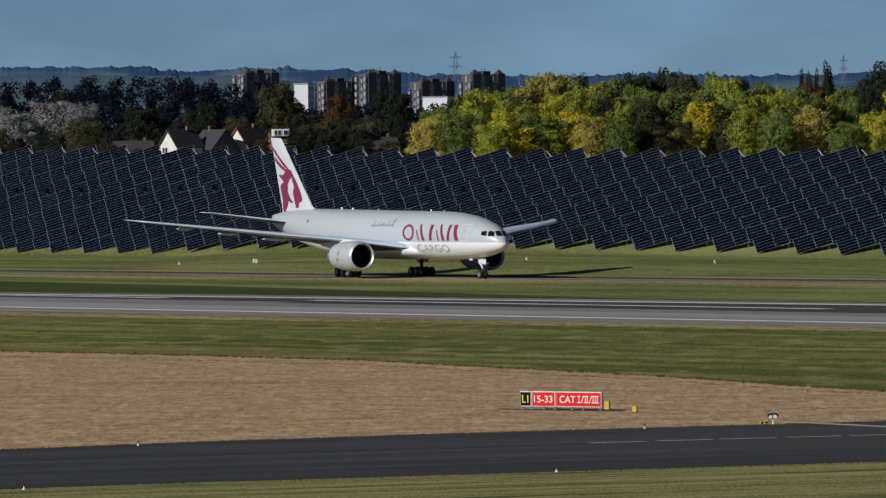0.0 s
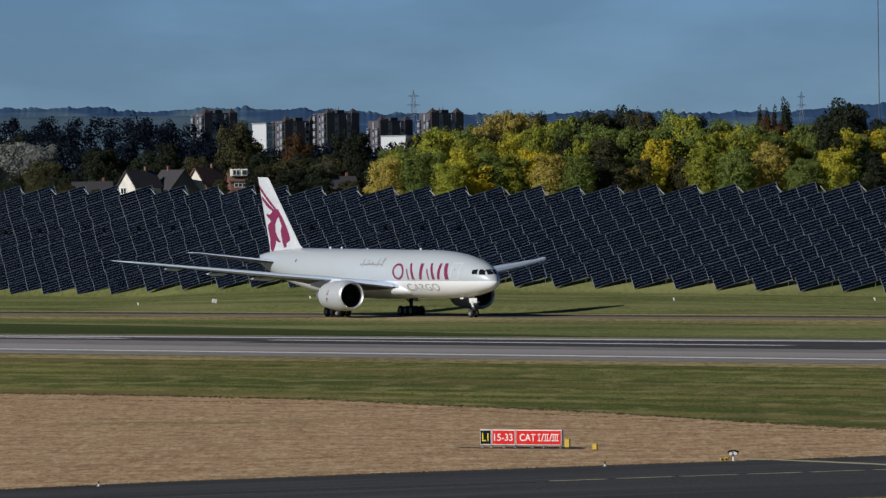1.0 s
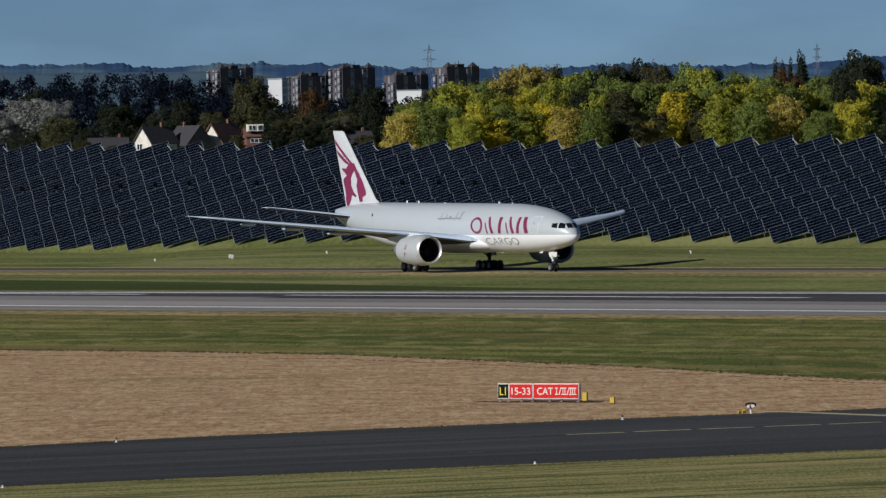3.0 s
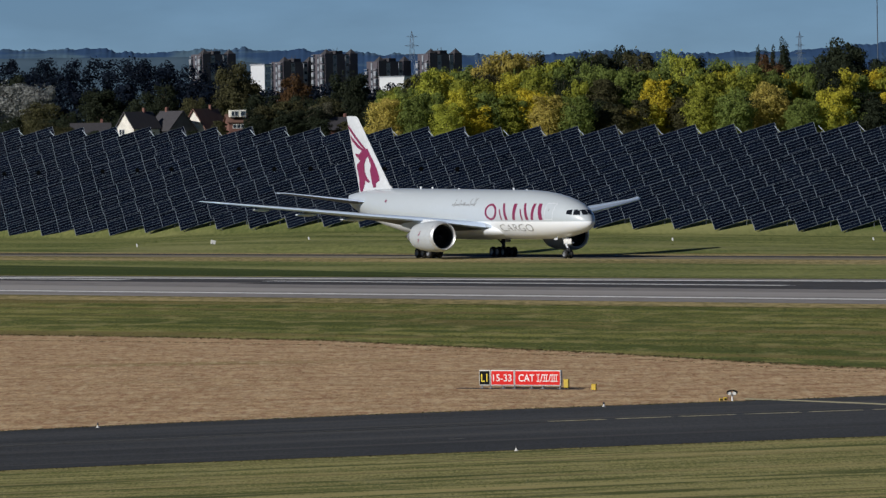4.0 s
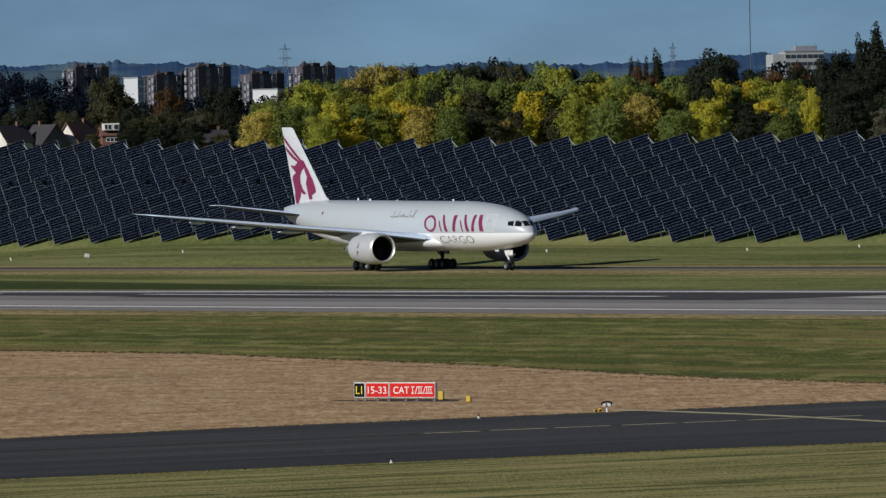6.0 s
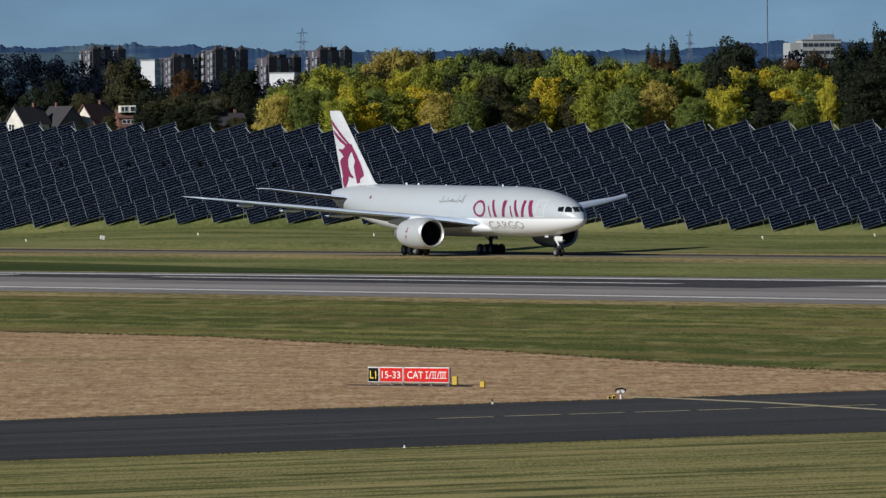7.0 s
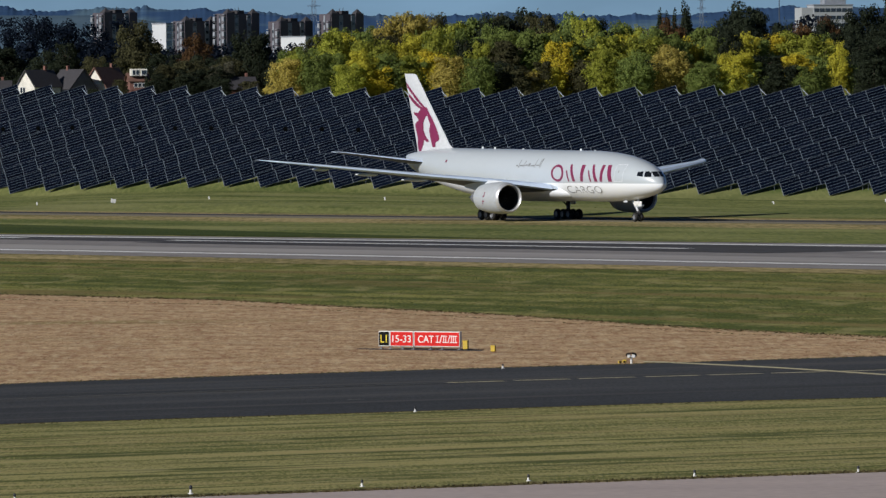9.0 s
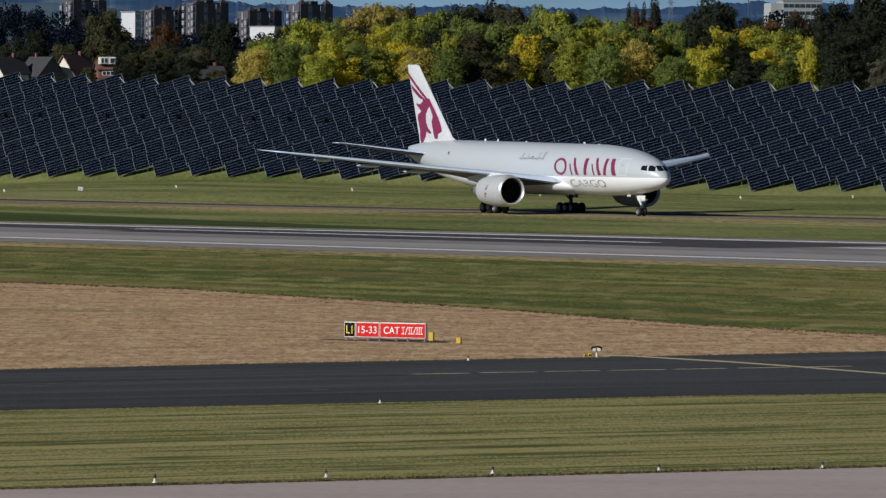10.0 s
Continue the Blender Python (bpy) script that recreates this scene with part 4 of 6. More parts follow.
def wheel(parent, x, y, r, w):
    """A tyre with its rim, which rolls about its axle."""
    bm = bmesh.new()
    lathe(bm, [(-w / 2, r * 0.55), (-w / 2, r * 0.82), (-w * 0.36, r * 0.96), (-w * 0.15, r), (w * 0.15, r), (w * 0.36, r * 0.96), (w / 2, r * 0.82), (w / 2, r * 0.55)], "y", (0, 0, 0), 24, False)
    tyre = part("wheel", bm, M["tyre"], parent, "black tyre", 40)
    bm = bmesh.new()
    lathe(bm, [(-w * 0.38, r * 0.12), (-w * 0.42, r * 0.5), (-w / 2, r * 0.57), (w / 2, r * 0.57), (w * 0.42, r * 0.5), (w * 0.38, r * 0.12)], "y", (0, 0, 0), 16, True)
    for side in (-1, 1):
        for k in range(6):
            a = math.pi / 3 * k
            box(bm, (r * 0.34 * math.cos(a), side * w * 0.44, r * 0.34 * math.sin(a)), (r * 0.12, w * 0.06, r * 0.12))
    part("rim", bm, M["gear_metal"], tyre, "pale metal rim", 40)
    tyre.matrix_basis = pose(x, y, r)
    WHEELS.append((tyre, x, y, r))


def build_gear(ac):
    for side in (-1, 1):
        bm = bmesh.new()
        gy = side * 5.49
        rod(bm, (-31.75, gy, 0.75), (-31.75, gy, 4.0), 0.23, 0.26, 12)
        rod(bm, (-33.3, gy, 0.68), (-30.2, gy, 0.68), 0.17, None, 10)
        rod(bm, (-31.75, gy, 1.6), (-30.4, gy - side * 1.6, 3.6), 0.11, None, 8)
        box(bm, (-31.6, gy, 2.75), (1.3, 0.35, 1.0), None, 0, 0.06)
        box(bm, (-31.75, gy, 0.95), (2.2, 0.42, 0.34), None, 0, 0.06)
        rod(bm, (-31.75, gy, 1.6), (-32.9, gy - side * 1.6, 3.6), 0.10, None, 8)
        for x in (-30.3, -31.75, -33.2):
            rod(bm, (x, gy - 0.75, 0.665), (x, gy + 0.75, 0.665), 0.10, None, 8)
        leg = part("main_gear", bm, M["dark_metal"], ac, "six-wheel main landing gear bogie", 40)
        bm = bmesh.new()
        box(bm, (-31.75, gy + side * 0.55, 2.75), (1.7, 0.07, 1.7), pose(0, 0, 0), 0, 0.02)
        part("gear_door", bm, M["white_paint"], leg, "white gear door")
        for x in (-30.3, -31.75, -33.2):
            for dy in (-0.70, 0.70):
                wheel(leg, x, gy + dy, 0.665, 0.50)
    bm = bmesh.new()
    rod(bm, (-5.89, 0, 0.55), (-5.89, 0, 3.2), 0.15, 0.17, 12)
    rod(bm, (-5.89, -0.5, 0.55), (-5.89, 0.5, 0.55), 0.09, None, 8)
    rod(bm, (-5.89, 0, 1.3), (-7.6, 0, 3.0), 0.09, None, 8)
    rod(bm, (-5.6, -0.35, 1.75), (-5.6, 0.35, 1.75), 0.14, None, 10)
    leg = part("nose_gear", bm, M["white_paint"], ac, "white nose landing gear leg", 40)
    for dy in (-0.36, 0.36):
        wheel(leg, -5.89, dy, 0.545, 0.40)
    bm = bmesh.new()
    rod(bm, (-5.75, -0.2, 1.95), (-5.75, 0.62, 1.95), 0.06, None, 8)
    for dy in (-0.28, 0.30, 0.58):
        lathe(bm, [(-0.08, 0.10), (0.08, 0.13), (0.10, 0.11)], "x", (-5.62, dy, 1.95), 12)
    part("taxi_lights", bm, M["bare"], leg, "row of metal taxi lights", 40)
    bm = bmesh.new()
    rod(bm, (-5.89, 0, 0.60), (-5.89, 0, 1.30), 0.19, 0.17, 12)
    box(bm, (-5.55, 0, 1.05), (0.5, 0.16, 0.14), None, 0, 0.03)
    rod(bm, (-5.40, 0, 1.05), (-5.80, 0, 1.55), 0.06, None, 8)
    rod(bm, (-5.40, 0, 1.05), (-5.80, 0, 0.65), 0.06, None, 8)
    part("torque_link", bm, M["dark_metal"], leg, "dark steering collar and torque link", 40)
    for side in (-1, 1):
        bm = bmesh.new()
        box(bm, (0, 0, 0), (0.9, 0.05, 0.36), pose(-7.8, side * 0.62, 2.50, side * -6, 0, 0), 0, 0.02)
        part("nose_gear_door", bm, M["white_paint"], leg, "white nose gear door")
    bm = bmesh.new()
    box(bm, (0, 0, 0), (0.06, 1.0, 0.62), pose(-5.5, -0.25, 2.16, 0, 0, -48), 0, 0.02)
    part("nose_gear_plate", bm, M["sign_white"], leg, "white plate on the nose gear leg")


aircraft = build_aircraft()

# ---------------------------------------------------------------- solar field on the bank
PANEL_W, PANEL_H = 3.06, 0.524


def build_solar_table(ridge=False):
    """One tilted table of five rows of two panels on a steel frame."""
    u = Vector((6.4, 0.0, 1.92))
    v = Vector((-0.62, 1.62, 2.12))
    ux, vy = u.normalized(), v.normalized()
    vy = (vy - ux * vy.dot(ux)).normalized()
    nz = ux.cross(vy)
    turn = Matrix((ux, vy, nz)).transposed().to_4x4()
    table = thing("solar_table", pose(0, 0, 0), "tilted table of dark blue solar panels on steel legs", "solar panels", "solar tables on the bank")
    bm = bmesh.new()
    box(bm, (0, 0, 0), (PANEL_W - 0.05, PANEL_H - 0.045, 0.045), None, 0)
    me = None
    for r in range(5):
        for c in range(2):
            m = turn @ Matrix.Translation(((c - 0.5) * PANEL_W, (r + 0.5) * (PANEL_H + 0.02), 0.05))
            if me is None:
                ob = part("panel", bm, M["cell"], table)
                me = ob.data
            else:
                ob = new("panel", me)
                ob.parent = table
            ob.matrix_basis = m
    bm = bmesh.new()
    w, h = 2 * PANEL_W, 5 * (PANEL_H + 0.02)
    for r in range(6):
        box(bm, (0, r * (PANEL_H + 0.02), 0.03), (w, 0.036, 0.10), turn)
    for c in range(3):
        box(bm, ((c - 1) * PANEL_W, h / 2, 0.03), (0.060, h, 0.12), turn, 1)
    part("frame", bm, [M["rail"], M["end_rail"]], table, "galvanised steel rails")
    if ridge:
        bm = bmesh.new()
        rod(bm, turn @ Vector((-PANEL_W + 0.85, h - 0.3, -0.07)), turn @ Vector((-PANEL_W + 0.15, h + 1.55, -0.07)), 0.07, 0.055, 6)
        part("bracket", bm, M["bracket"], table, "pale aluminium end strut")
    for c in (-0.7, 0.7):
        for r, extra in ((0.25, 0.0), (2.3, 0.0)):
            top = turn @ Vector((c * PANEL_W, r, -0.03))
            bm = bmesh.new()
            rod(bm, top, (top.x, top.y, min(-1.35, top.z - 2.6)), 0.05, None, 6)
            part("leg", bm, M["rail"], table)
    return table


def build_inverter(x, y, z):
    v = thing("inverter_box", pose(x, y, z, 0, 0, 6), "dark inverter box on a post among solar panels", "inverter box", "inverter boxes")
    bm = bmesh.new()
    lathe(bm, [(-0.14, 0.28), (-0.10, 0.40), (0.10, 0.40), (0.14, 0.28)], "y", (0, 0, 0), 12)
    part("case", bm, M["inverter"], v, "", 30)
    bm = bmesh.new()
    rod(bm, (0, 0.05, ground_z(x, y) - z - 0.1), (0, 0.05, 0), 0.05, None, 6)
    part("post", bm, M["rail"], v)


def build_field():
    rng = random.Random(5)
    stock = {False: build_solar_table(), True: build_solar_table(True)}
    used = set()
    pitch, steps = 6.15, 9
    for col in range(-20, 16):
        x0 = col * pitch + 2.6
        lo, hi = field_low(x0), field_high(x0 - 7)
        for k in range(steps):
            f = k / (steps - 1.0)
            x = x0 - 6.6 * f + rng.uniform(-0.25, 0.25)
            y = field_front(x0) + (FIELD_DEEP - 2.0) * f
            z = lo + (hi - 2.1 - lo) * f + rng.uniform(-0.10, 0.10)
            m = pose(x, y, z, 0, 0, rng.uniform(-0.8, 0.8))
            ridge = k == steps - 1
            if ridge not in used:
                used.add(ridge)
                stock[ridge].matrix_basis = m
            else:
                copy_thing(stock[ridge], m)
            if k == 5 and x0 < 8 and col % 4 != 1:
                build_inverter(x - 1.5, y - 1.3, z + 0.7)


build_field()

# ---------------------------------------------------------------- trees
def crown_mesh(rng, lobes, leaves, size):
    """Leaf cards spread through lobes given as (x, y, z, rx, rz)."""
    verts, faces = [], []
    total = sum(rx * (rx + rz) for _, _, _, rx, rz in lobes)
    for x, y, z, rx, rz in lobes:
        for _ in range(int(leaves * rx * (rx + rz) / total)):
            d = Vector((rng.gauss(0, 1), rng.gauss(0, 1), rng.gauss(0, 1))).normalized()
            r = rng.uniform(0.58, 1.03) * (1 + 0.18 * math.sin(5 * d.x + 3 * d.z + x) * math.sin(4 * d.y + z))
            c = Vector((x + d.x * rx * r, y + d.y * rx * r, z + d.z * rz * r))
            n = (d + Vector((rng.uniform(-1, 1), rng.uniform(-1, 1), rng.uniform(-1, 1))) * 0.6).normalized()
            t = n.orthogonal().normalized()
            t.rotate(Matrix.Rotation(rng.uniform(0, 6.3), 3, n))
            b = n.cross(t)
            s = size * rng.uniform(0.6, 1.3)
            k = len(verts)
            verts += [c + t * s * 0.5, c + b * s * 0.32 + t * s * 0.05, c - t * s * 0.5, c - b * s * 0.32]
            faces.append((k, k + 1, k + 2, k + 3))
    return verts, faces


def leafy_dome(rng, height, width, leaves, size):
    """Leaf cards over an uneven dome, with bulges at three scales and ragged depth."""
    verts, faces = [], []
    seed = Vector((rng.uniform(0, 50), rng.uniform(0, 50), rng.uniform(0, 50)))
    for _ in range(leaves):
        d = Vector((rng.gauss(0, 1), rng.gauss(0, 1), rng.gauss(0, 1))).normalized()
        bulge = 1.0 + 0.32 * noise.noise(d * 1.9 + seed) + 0.40 * noise.noise(d * 4.6 + seed) + 0.10 * noise.noise(d * 10.0 + seed)
        r = bulge * (1.0 - 0.40 * rng.random() ** 2) * 0.78
        c = Vector((d.x * width * 0.5 * r, d.y * width * 0.5 * r, height * (0.50 + 0.50 * d.z * r)))
        n = (d + Vector((rng.uniform(-1, 1), rng.uniform(-1, 1), rng.uniform(-1, 1))) * 0.75).normalized()
        t = n.orthogonal().normalized()
        t.rotate(Matrix.Rotation(rng.uniform(0, 6.3), 3, n))
        b = n.cross(t)
        s = size * rng.uniform(0.6, 1.3)
        k = len(verts)
        verts += [c + t * s * 0.5, c + b * s * 0.34 + t * s * 0.05, c - t * s * 0.5, c - b * s * 0.34]
        faces.append((k, k + 1, k + 2, k + 3))
    return verts, faces


def build_tree(name, seed, height, width, leaves, size, label, mat, shape="round"):
    rng = random.Random(seed)
    tree = thing(name, pose(0, 0, 0), label, "tree")
    bm = bmesh.new()
    lobes = []
    if shape == "round":
        for k in range(44):
            a, h = rng.uniform(0, 6.3), rng.uniform(0.10, 0.91)
            reach = width * 0.5 * 0.88 * math.sqrt(max(0.05, 1 - ((h - 0.48) / 0.52) ** 2)) * rng.uniform(0.45, 1.0)
            r = width * rng.uniform(0.07, 0.14)
            lobes.append((reach * math.cos(a), reach * math.sin(a), height * h, r, r * rng.uniform(0.60, 0.95)))
        lobes.append((0, 0, height * 0.55, width * 0.3, height * 0.30))
    else:
        for k in range(16):
            h = 0.08 + 0.90 * k / 15
            r = width * 0.5 * (0.55 + 0.45 * math.sin(math.pi * min(1, h * 1.05))) * (1.0 if h < 0.75 else (1.1 - h) * 2.6)
            lobes.append((rng.uniform(-0.3, 0.3), rng.uniform(-0.3, 0.3), height * h, max(0.5, r), height * 0.085))
    rod(bm, (0, 0, -0.6), (0.1, 0, height * 0.45), width * 0.035 + 0.08, width * 0.02 + 0.04, 7)
    rod(bm, (0.1, 0, height * 0.45), (0, 0.1, height * 0.85), width * 0.02 + 0.04, 0.03, 6)
    for x, y, z, r, _ in lobes[:8]:
        rod(bm, (0, 0, max(0.3, z - r - height * 0.12)), (x * 0.9, y * 0.9, z), width * 0.012 + 0.03, 0.02, 5)
    part("trunk", bm, M["bark"], tree, "brown bark trunk and limbs")
    verts, faces = crown_mesh(rng, lobes, leaves * 7 // 10 if shape == "round" else leaves, size)
    if shape == "round":
        vs, fs = leafy_dome(rng, height, width, leaves * 3 // 10, size)
        faces += [tuple(q + len(verts) for q in f) for f in fs]
        verts += vs
    me = bpy.data.meshes.new("crown")
    me.from_pydata(verts, [], faces)
    me.materials.append(mat)
    crown = new("crown", me)
    crown.parent = tree
    return tree


TREE_LABEL = {"yellow": "yellow autumn tree in the wood above the solar field", "gold": "golden autumn tree in the wood above the solar field", "lime": "yellow-green tree in the wood above the solar field",
              "green": "green leafy tree in the wood above the solar field", "dark": "dark green tree with a dense uneven crown", "rust": "rusty brown autumn tree near houses",
              "silver": "silvery white-leaved tree near houses", "olive": "dull olive-green tree with a loose crown", "straw": "pale straw-yellow autumn tree in the wood", "ash": "grey-green thinly leaved tree in the wood"}


def make_stock():
    stock = {}
    for k in range(5):
        stock["round", k] = build_tree("tree", 40 + k, 12.0, 8.5, 13000, 0.33, "green leafy tree with a round crown", LEAF["green"])
    stock["tall", 0] = build_tree("tree", 61, 12.0, 3.4, 10000, 0.27, "dark narrow tree", LEAF["dark"], "tall")
    return stock


STOCK = make_stock()
USED = set()


def plant(key, colour, x, y, z, height, width, spin, group):
    src = STOCK[key]
    if key in USED:
        t = copy_thing(src, pose(0, 0, 0))
    else:
        USED.add(key)
        t = src
    base = 8.5 if key[0] == "round" else 3.4
    t.matrix_basis = pose(x, y, z, 0, 0, spin) @ Matrix.Diagonal((width / base, width / base, height / 12.0, 1))
    for c in t.children:
        if c.name.startswith("crown"):
            c.material_slots[0].link = "OBJECT"
            c.material_slots[0].material = LEAF[colour]
    tagged(t, TREE_LABEL[colour], "tree", group)
    return t


# the wood in three depths: by colour, rows of place along x, height and width
WOOD_BACK = {
    "lime": [(-18.1, 9.1, 4.6), (-14.4, 13.0, 4.9), (-9.5, 15.6, 5.4), (-4.0, 15.9, 5.4), (14.2, 17.7, 5.9), (39.9, 18.1, 5.9), (48.7, 17.6, 5.9)],
    "green": [(-16.5, 11.4, 4.6), (-6.8, 16.0, 5.4), (-1.2, 17.0, 5.9), (19.8, 18.5, 5.9), (34.1, 18.2, 5.9), (36.9, 18.7, 6.2), (45.7, 17.6, 5.9), (51.6, 17.0, 5.9), (62.8, 16.4, 5.9), (86.6, 15.9, 5.9)],
    "olive": [(-12.0, 14.1, 4.9), (11.4, 19.2, 5.9), (25.2, 19.4, 5.9), (31.3, 19.1, 6.2), (74.9, 15.7, 5.9)],
    "straw": [(1.9, 18.1, 5.9), (5.1, 18.8, 6.2), (8.4, 19.7, 6.2)],
    "dark": [(17.0, 17.9, 5.9), (22.4, 20.2, 6.2), (28.2, 19.9, 6.5), (42.9, 17.8, 6.2), (59.8, 16.6, 5.9), (65.6, 16.6, 5.9), (68.6, 16.2, 5.9), (71.9, 16.0, 5.9), (77.9, 16.1, 5.4), (83.6, 16.3, 5.9), (89.6, 15.7, 5.9), (92.6, 15.7, 5.9), (95.7, 15.9, 5.9), (98.9, 16.3, 6.5), (102.2, 16.3, 6.5), (105.6, 16.3, 6.5)],
    "rust": [(54.4, 17.3, 4.9), (57.0, 17.9, 5.4), (80.8, 17.1, 4.9)],
}
WOOD_MIDDLE = {
    "lime": [(-15.1, 10.8, 4.9), (-8.0, 14.8, 5.5), (-0.1, 14.3, 6.5), (11.2, 15.6, 5.7), (18.8, 13.3, 4.4), (31.8, 15.3, 5.7), (42.8, 14.4, 5.5), (49.1, 15.2, 5.7), (77.2, 14.5, 6.0), (81.4, 14.3, 6.0)],
    "green": [(-12.2, 12.1, 4.9), (-2.4, 14.9, 5.2), (8.7, 15.8, 5.2), (14.1, 15.4, 5.7), (21.2, 16.2, 6.0), (26.2, 15.7, 6.0), (28.9, 15.1, 6.0), (34.7, 16.3, 5.7), (40.5, 14.6, 5.2), (52.6, 15.3, 6.0), (55.3, 14.2, 5.2), (63.1, 14.5, 4.7), (70.6, 14.5, 4.7)],
    "yellow": [(-5.3, 14.2, 6.0), (5.9, 14.7, 5.5), (37.8, 13.4, 6.0), (46.0, 14.7, 5.5), (60.5, 13.1, 4.4), (67.4, 14.4, 5.5), (84.5, 13.2, 5.5)],
    "olive": [(2.8, 15.1, 5.2), (23.6, 13.3, 6.0)],
    "dark": [(16.6, 14.5, 5.2), (65.4, 14.9, 4.7), (88.7, 14.0, 5.7), (92.5, 14.2, 6.0), (96.4, 14.4, 6.5), (100.6, 14.4, 6.5)],
    "gold": [(57.8, 13.6, 3.9), (72.9, 14.6, 7.0)],
}
WOOD_FRONT = {
    "straw": [(-16.2, 9.8, 5.0), (13.1, 10.2, 5.5), (27.8, 7.7, 4.5), (52.4, 11.6, 5.5)],
    "lime": [(-13.6, 10.2, 4.3), (-4.8, 8.9, 4.5), (5.5, 10.4, 5.0), (15.7, 9.2, 4.5), (40.3, 11.1, 5.0), (42.9, 9.9, 5.3), (53.9, 8.6, 5.8), (62.6, 7.6, 4.3)],
    "green": [(-10.6, 11.2, 4.5), (-7.4, 10.0, 5.0), (2.7, 10.7, 5.0), (7.9, 9.6, 4.8), (17.8, 9.8, 5.0), (20.6, 9.2, 5.3), (46.1, 10.6, 5.5), (58.0, 9.0, 5.0), (66.4, 9.0, 5.0), (77.1, 8.1, 5.5), (80.3, 10.9, 5.8), (84.3, 8.9, 5.8)],
    "yellow": [(-2.3, 11.1, 4.5), (30.6, 8.1, 4.5), (34.6, 6.7, 4.5), (64.4, 11.2, 5.5), (82.5, 11.5, 3.3)],
    "gold": [(-0.1, 8.5, 5.3), (10.5, 11.4, 5.8), (32.7, 12.7, 5.0), (75.3, 11.1, 5.0)],
    "dark": [(23.0, 8.9, 4.5), (49.3, 9.6, 5.5), (60.8, 8.6, 5.0), (69.2, 10.4, 8.0), (72.3, 8.9, 5.5), (88.2, 10.5, 6.3), (92.0, 9.9, 6.3)],
    "olive": [(25.2, 8.5, 5.0), (29.6, 9.1, 3.8), (37.5, 10.3, 5.3)],
    "ash": [(95.4, 8.2, 5.5), (98.2, 8.8, 5.5)],
}


def build_wood():
    rng = random.Random(11)
    k = 0
    for y, rows in ((1350, WOOD_BACK), (1302, WOOD_MIDDLE), (1256, WOOD_FRONT)):
        for colour, spots in rows.items():
            for x, h, w in spots:
                d = y + rng.uniform(-9, 9)
                plant(("round", k % 5), colour, x, d, ground_z(x, d) - 0.4, h * rng.uniform(0.985, 1.015) * 1.03, w * 1.6, rng.uniform(0, 360), "wood behind the solar field")
                k += 1
    # undergrowth that fills the wood between the trunks
    for y, share, step in ((1380, 0.90, 6.5), (1326, 0.66, 6.0), (1280, 0.46, 5.5)):
        x = -17.0
        while x < 116:
            x += step * rng.uniform(0.8, 1.2)
            h = blend(x * 1300 / y, WOOD_TOP) * share * y / 1300
            plant(("round", k % 5), "dark" if x > 74 else rng.choice(["green", "olive", "green", "lime"]), x, y + rng.uniform(-8, 8), ground_z(x, y) - 0.4, h, rng.uniform(8.0, 11.0), rng.uniform(0, 360), "wood behind the solar field")
            k += 1


WOOD_TOP = [(-20, 5.0), (-14.5, 9.8), (-8, 13.6), (-2, 15.6), (6, 17.0), (22, 17.8), (37, 16.8), (51, 15.6), (62, 14.6), (79, 14.0), (116, 13.6)]
build_wood()



def tree_at(x, y, top, width, colour, key=("round", 0), spin=0.0, group="trees round the houses", base=None):
    z = ground_z(x, y) - 0.4 if base is None else base
    return plant(key, colour, x, y, z, (top - z) / 1.0, width, spin, group)


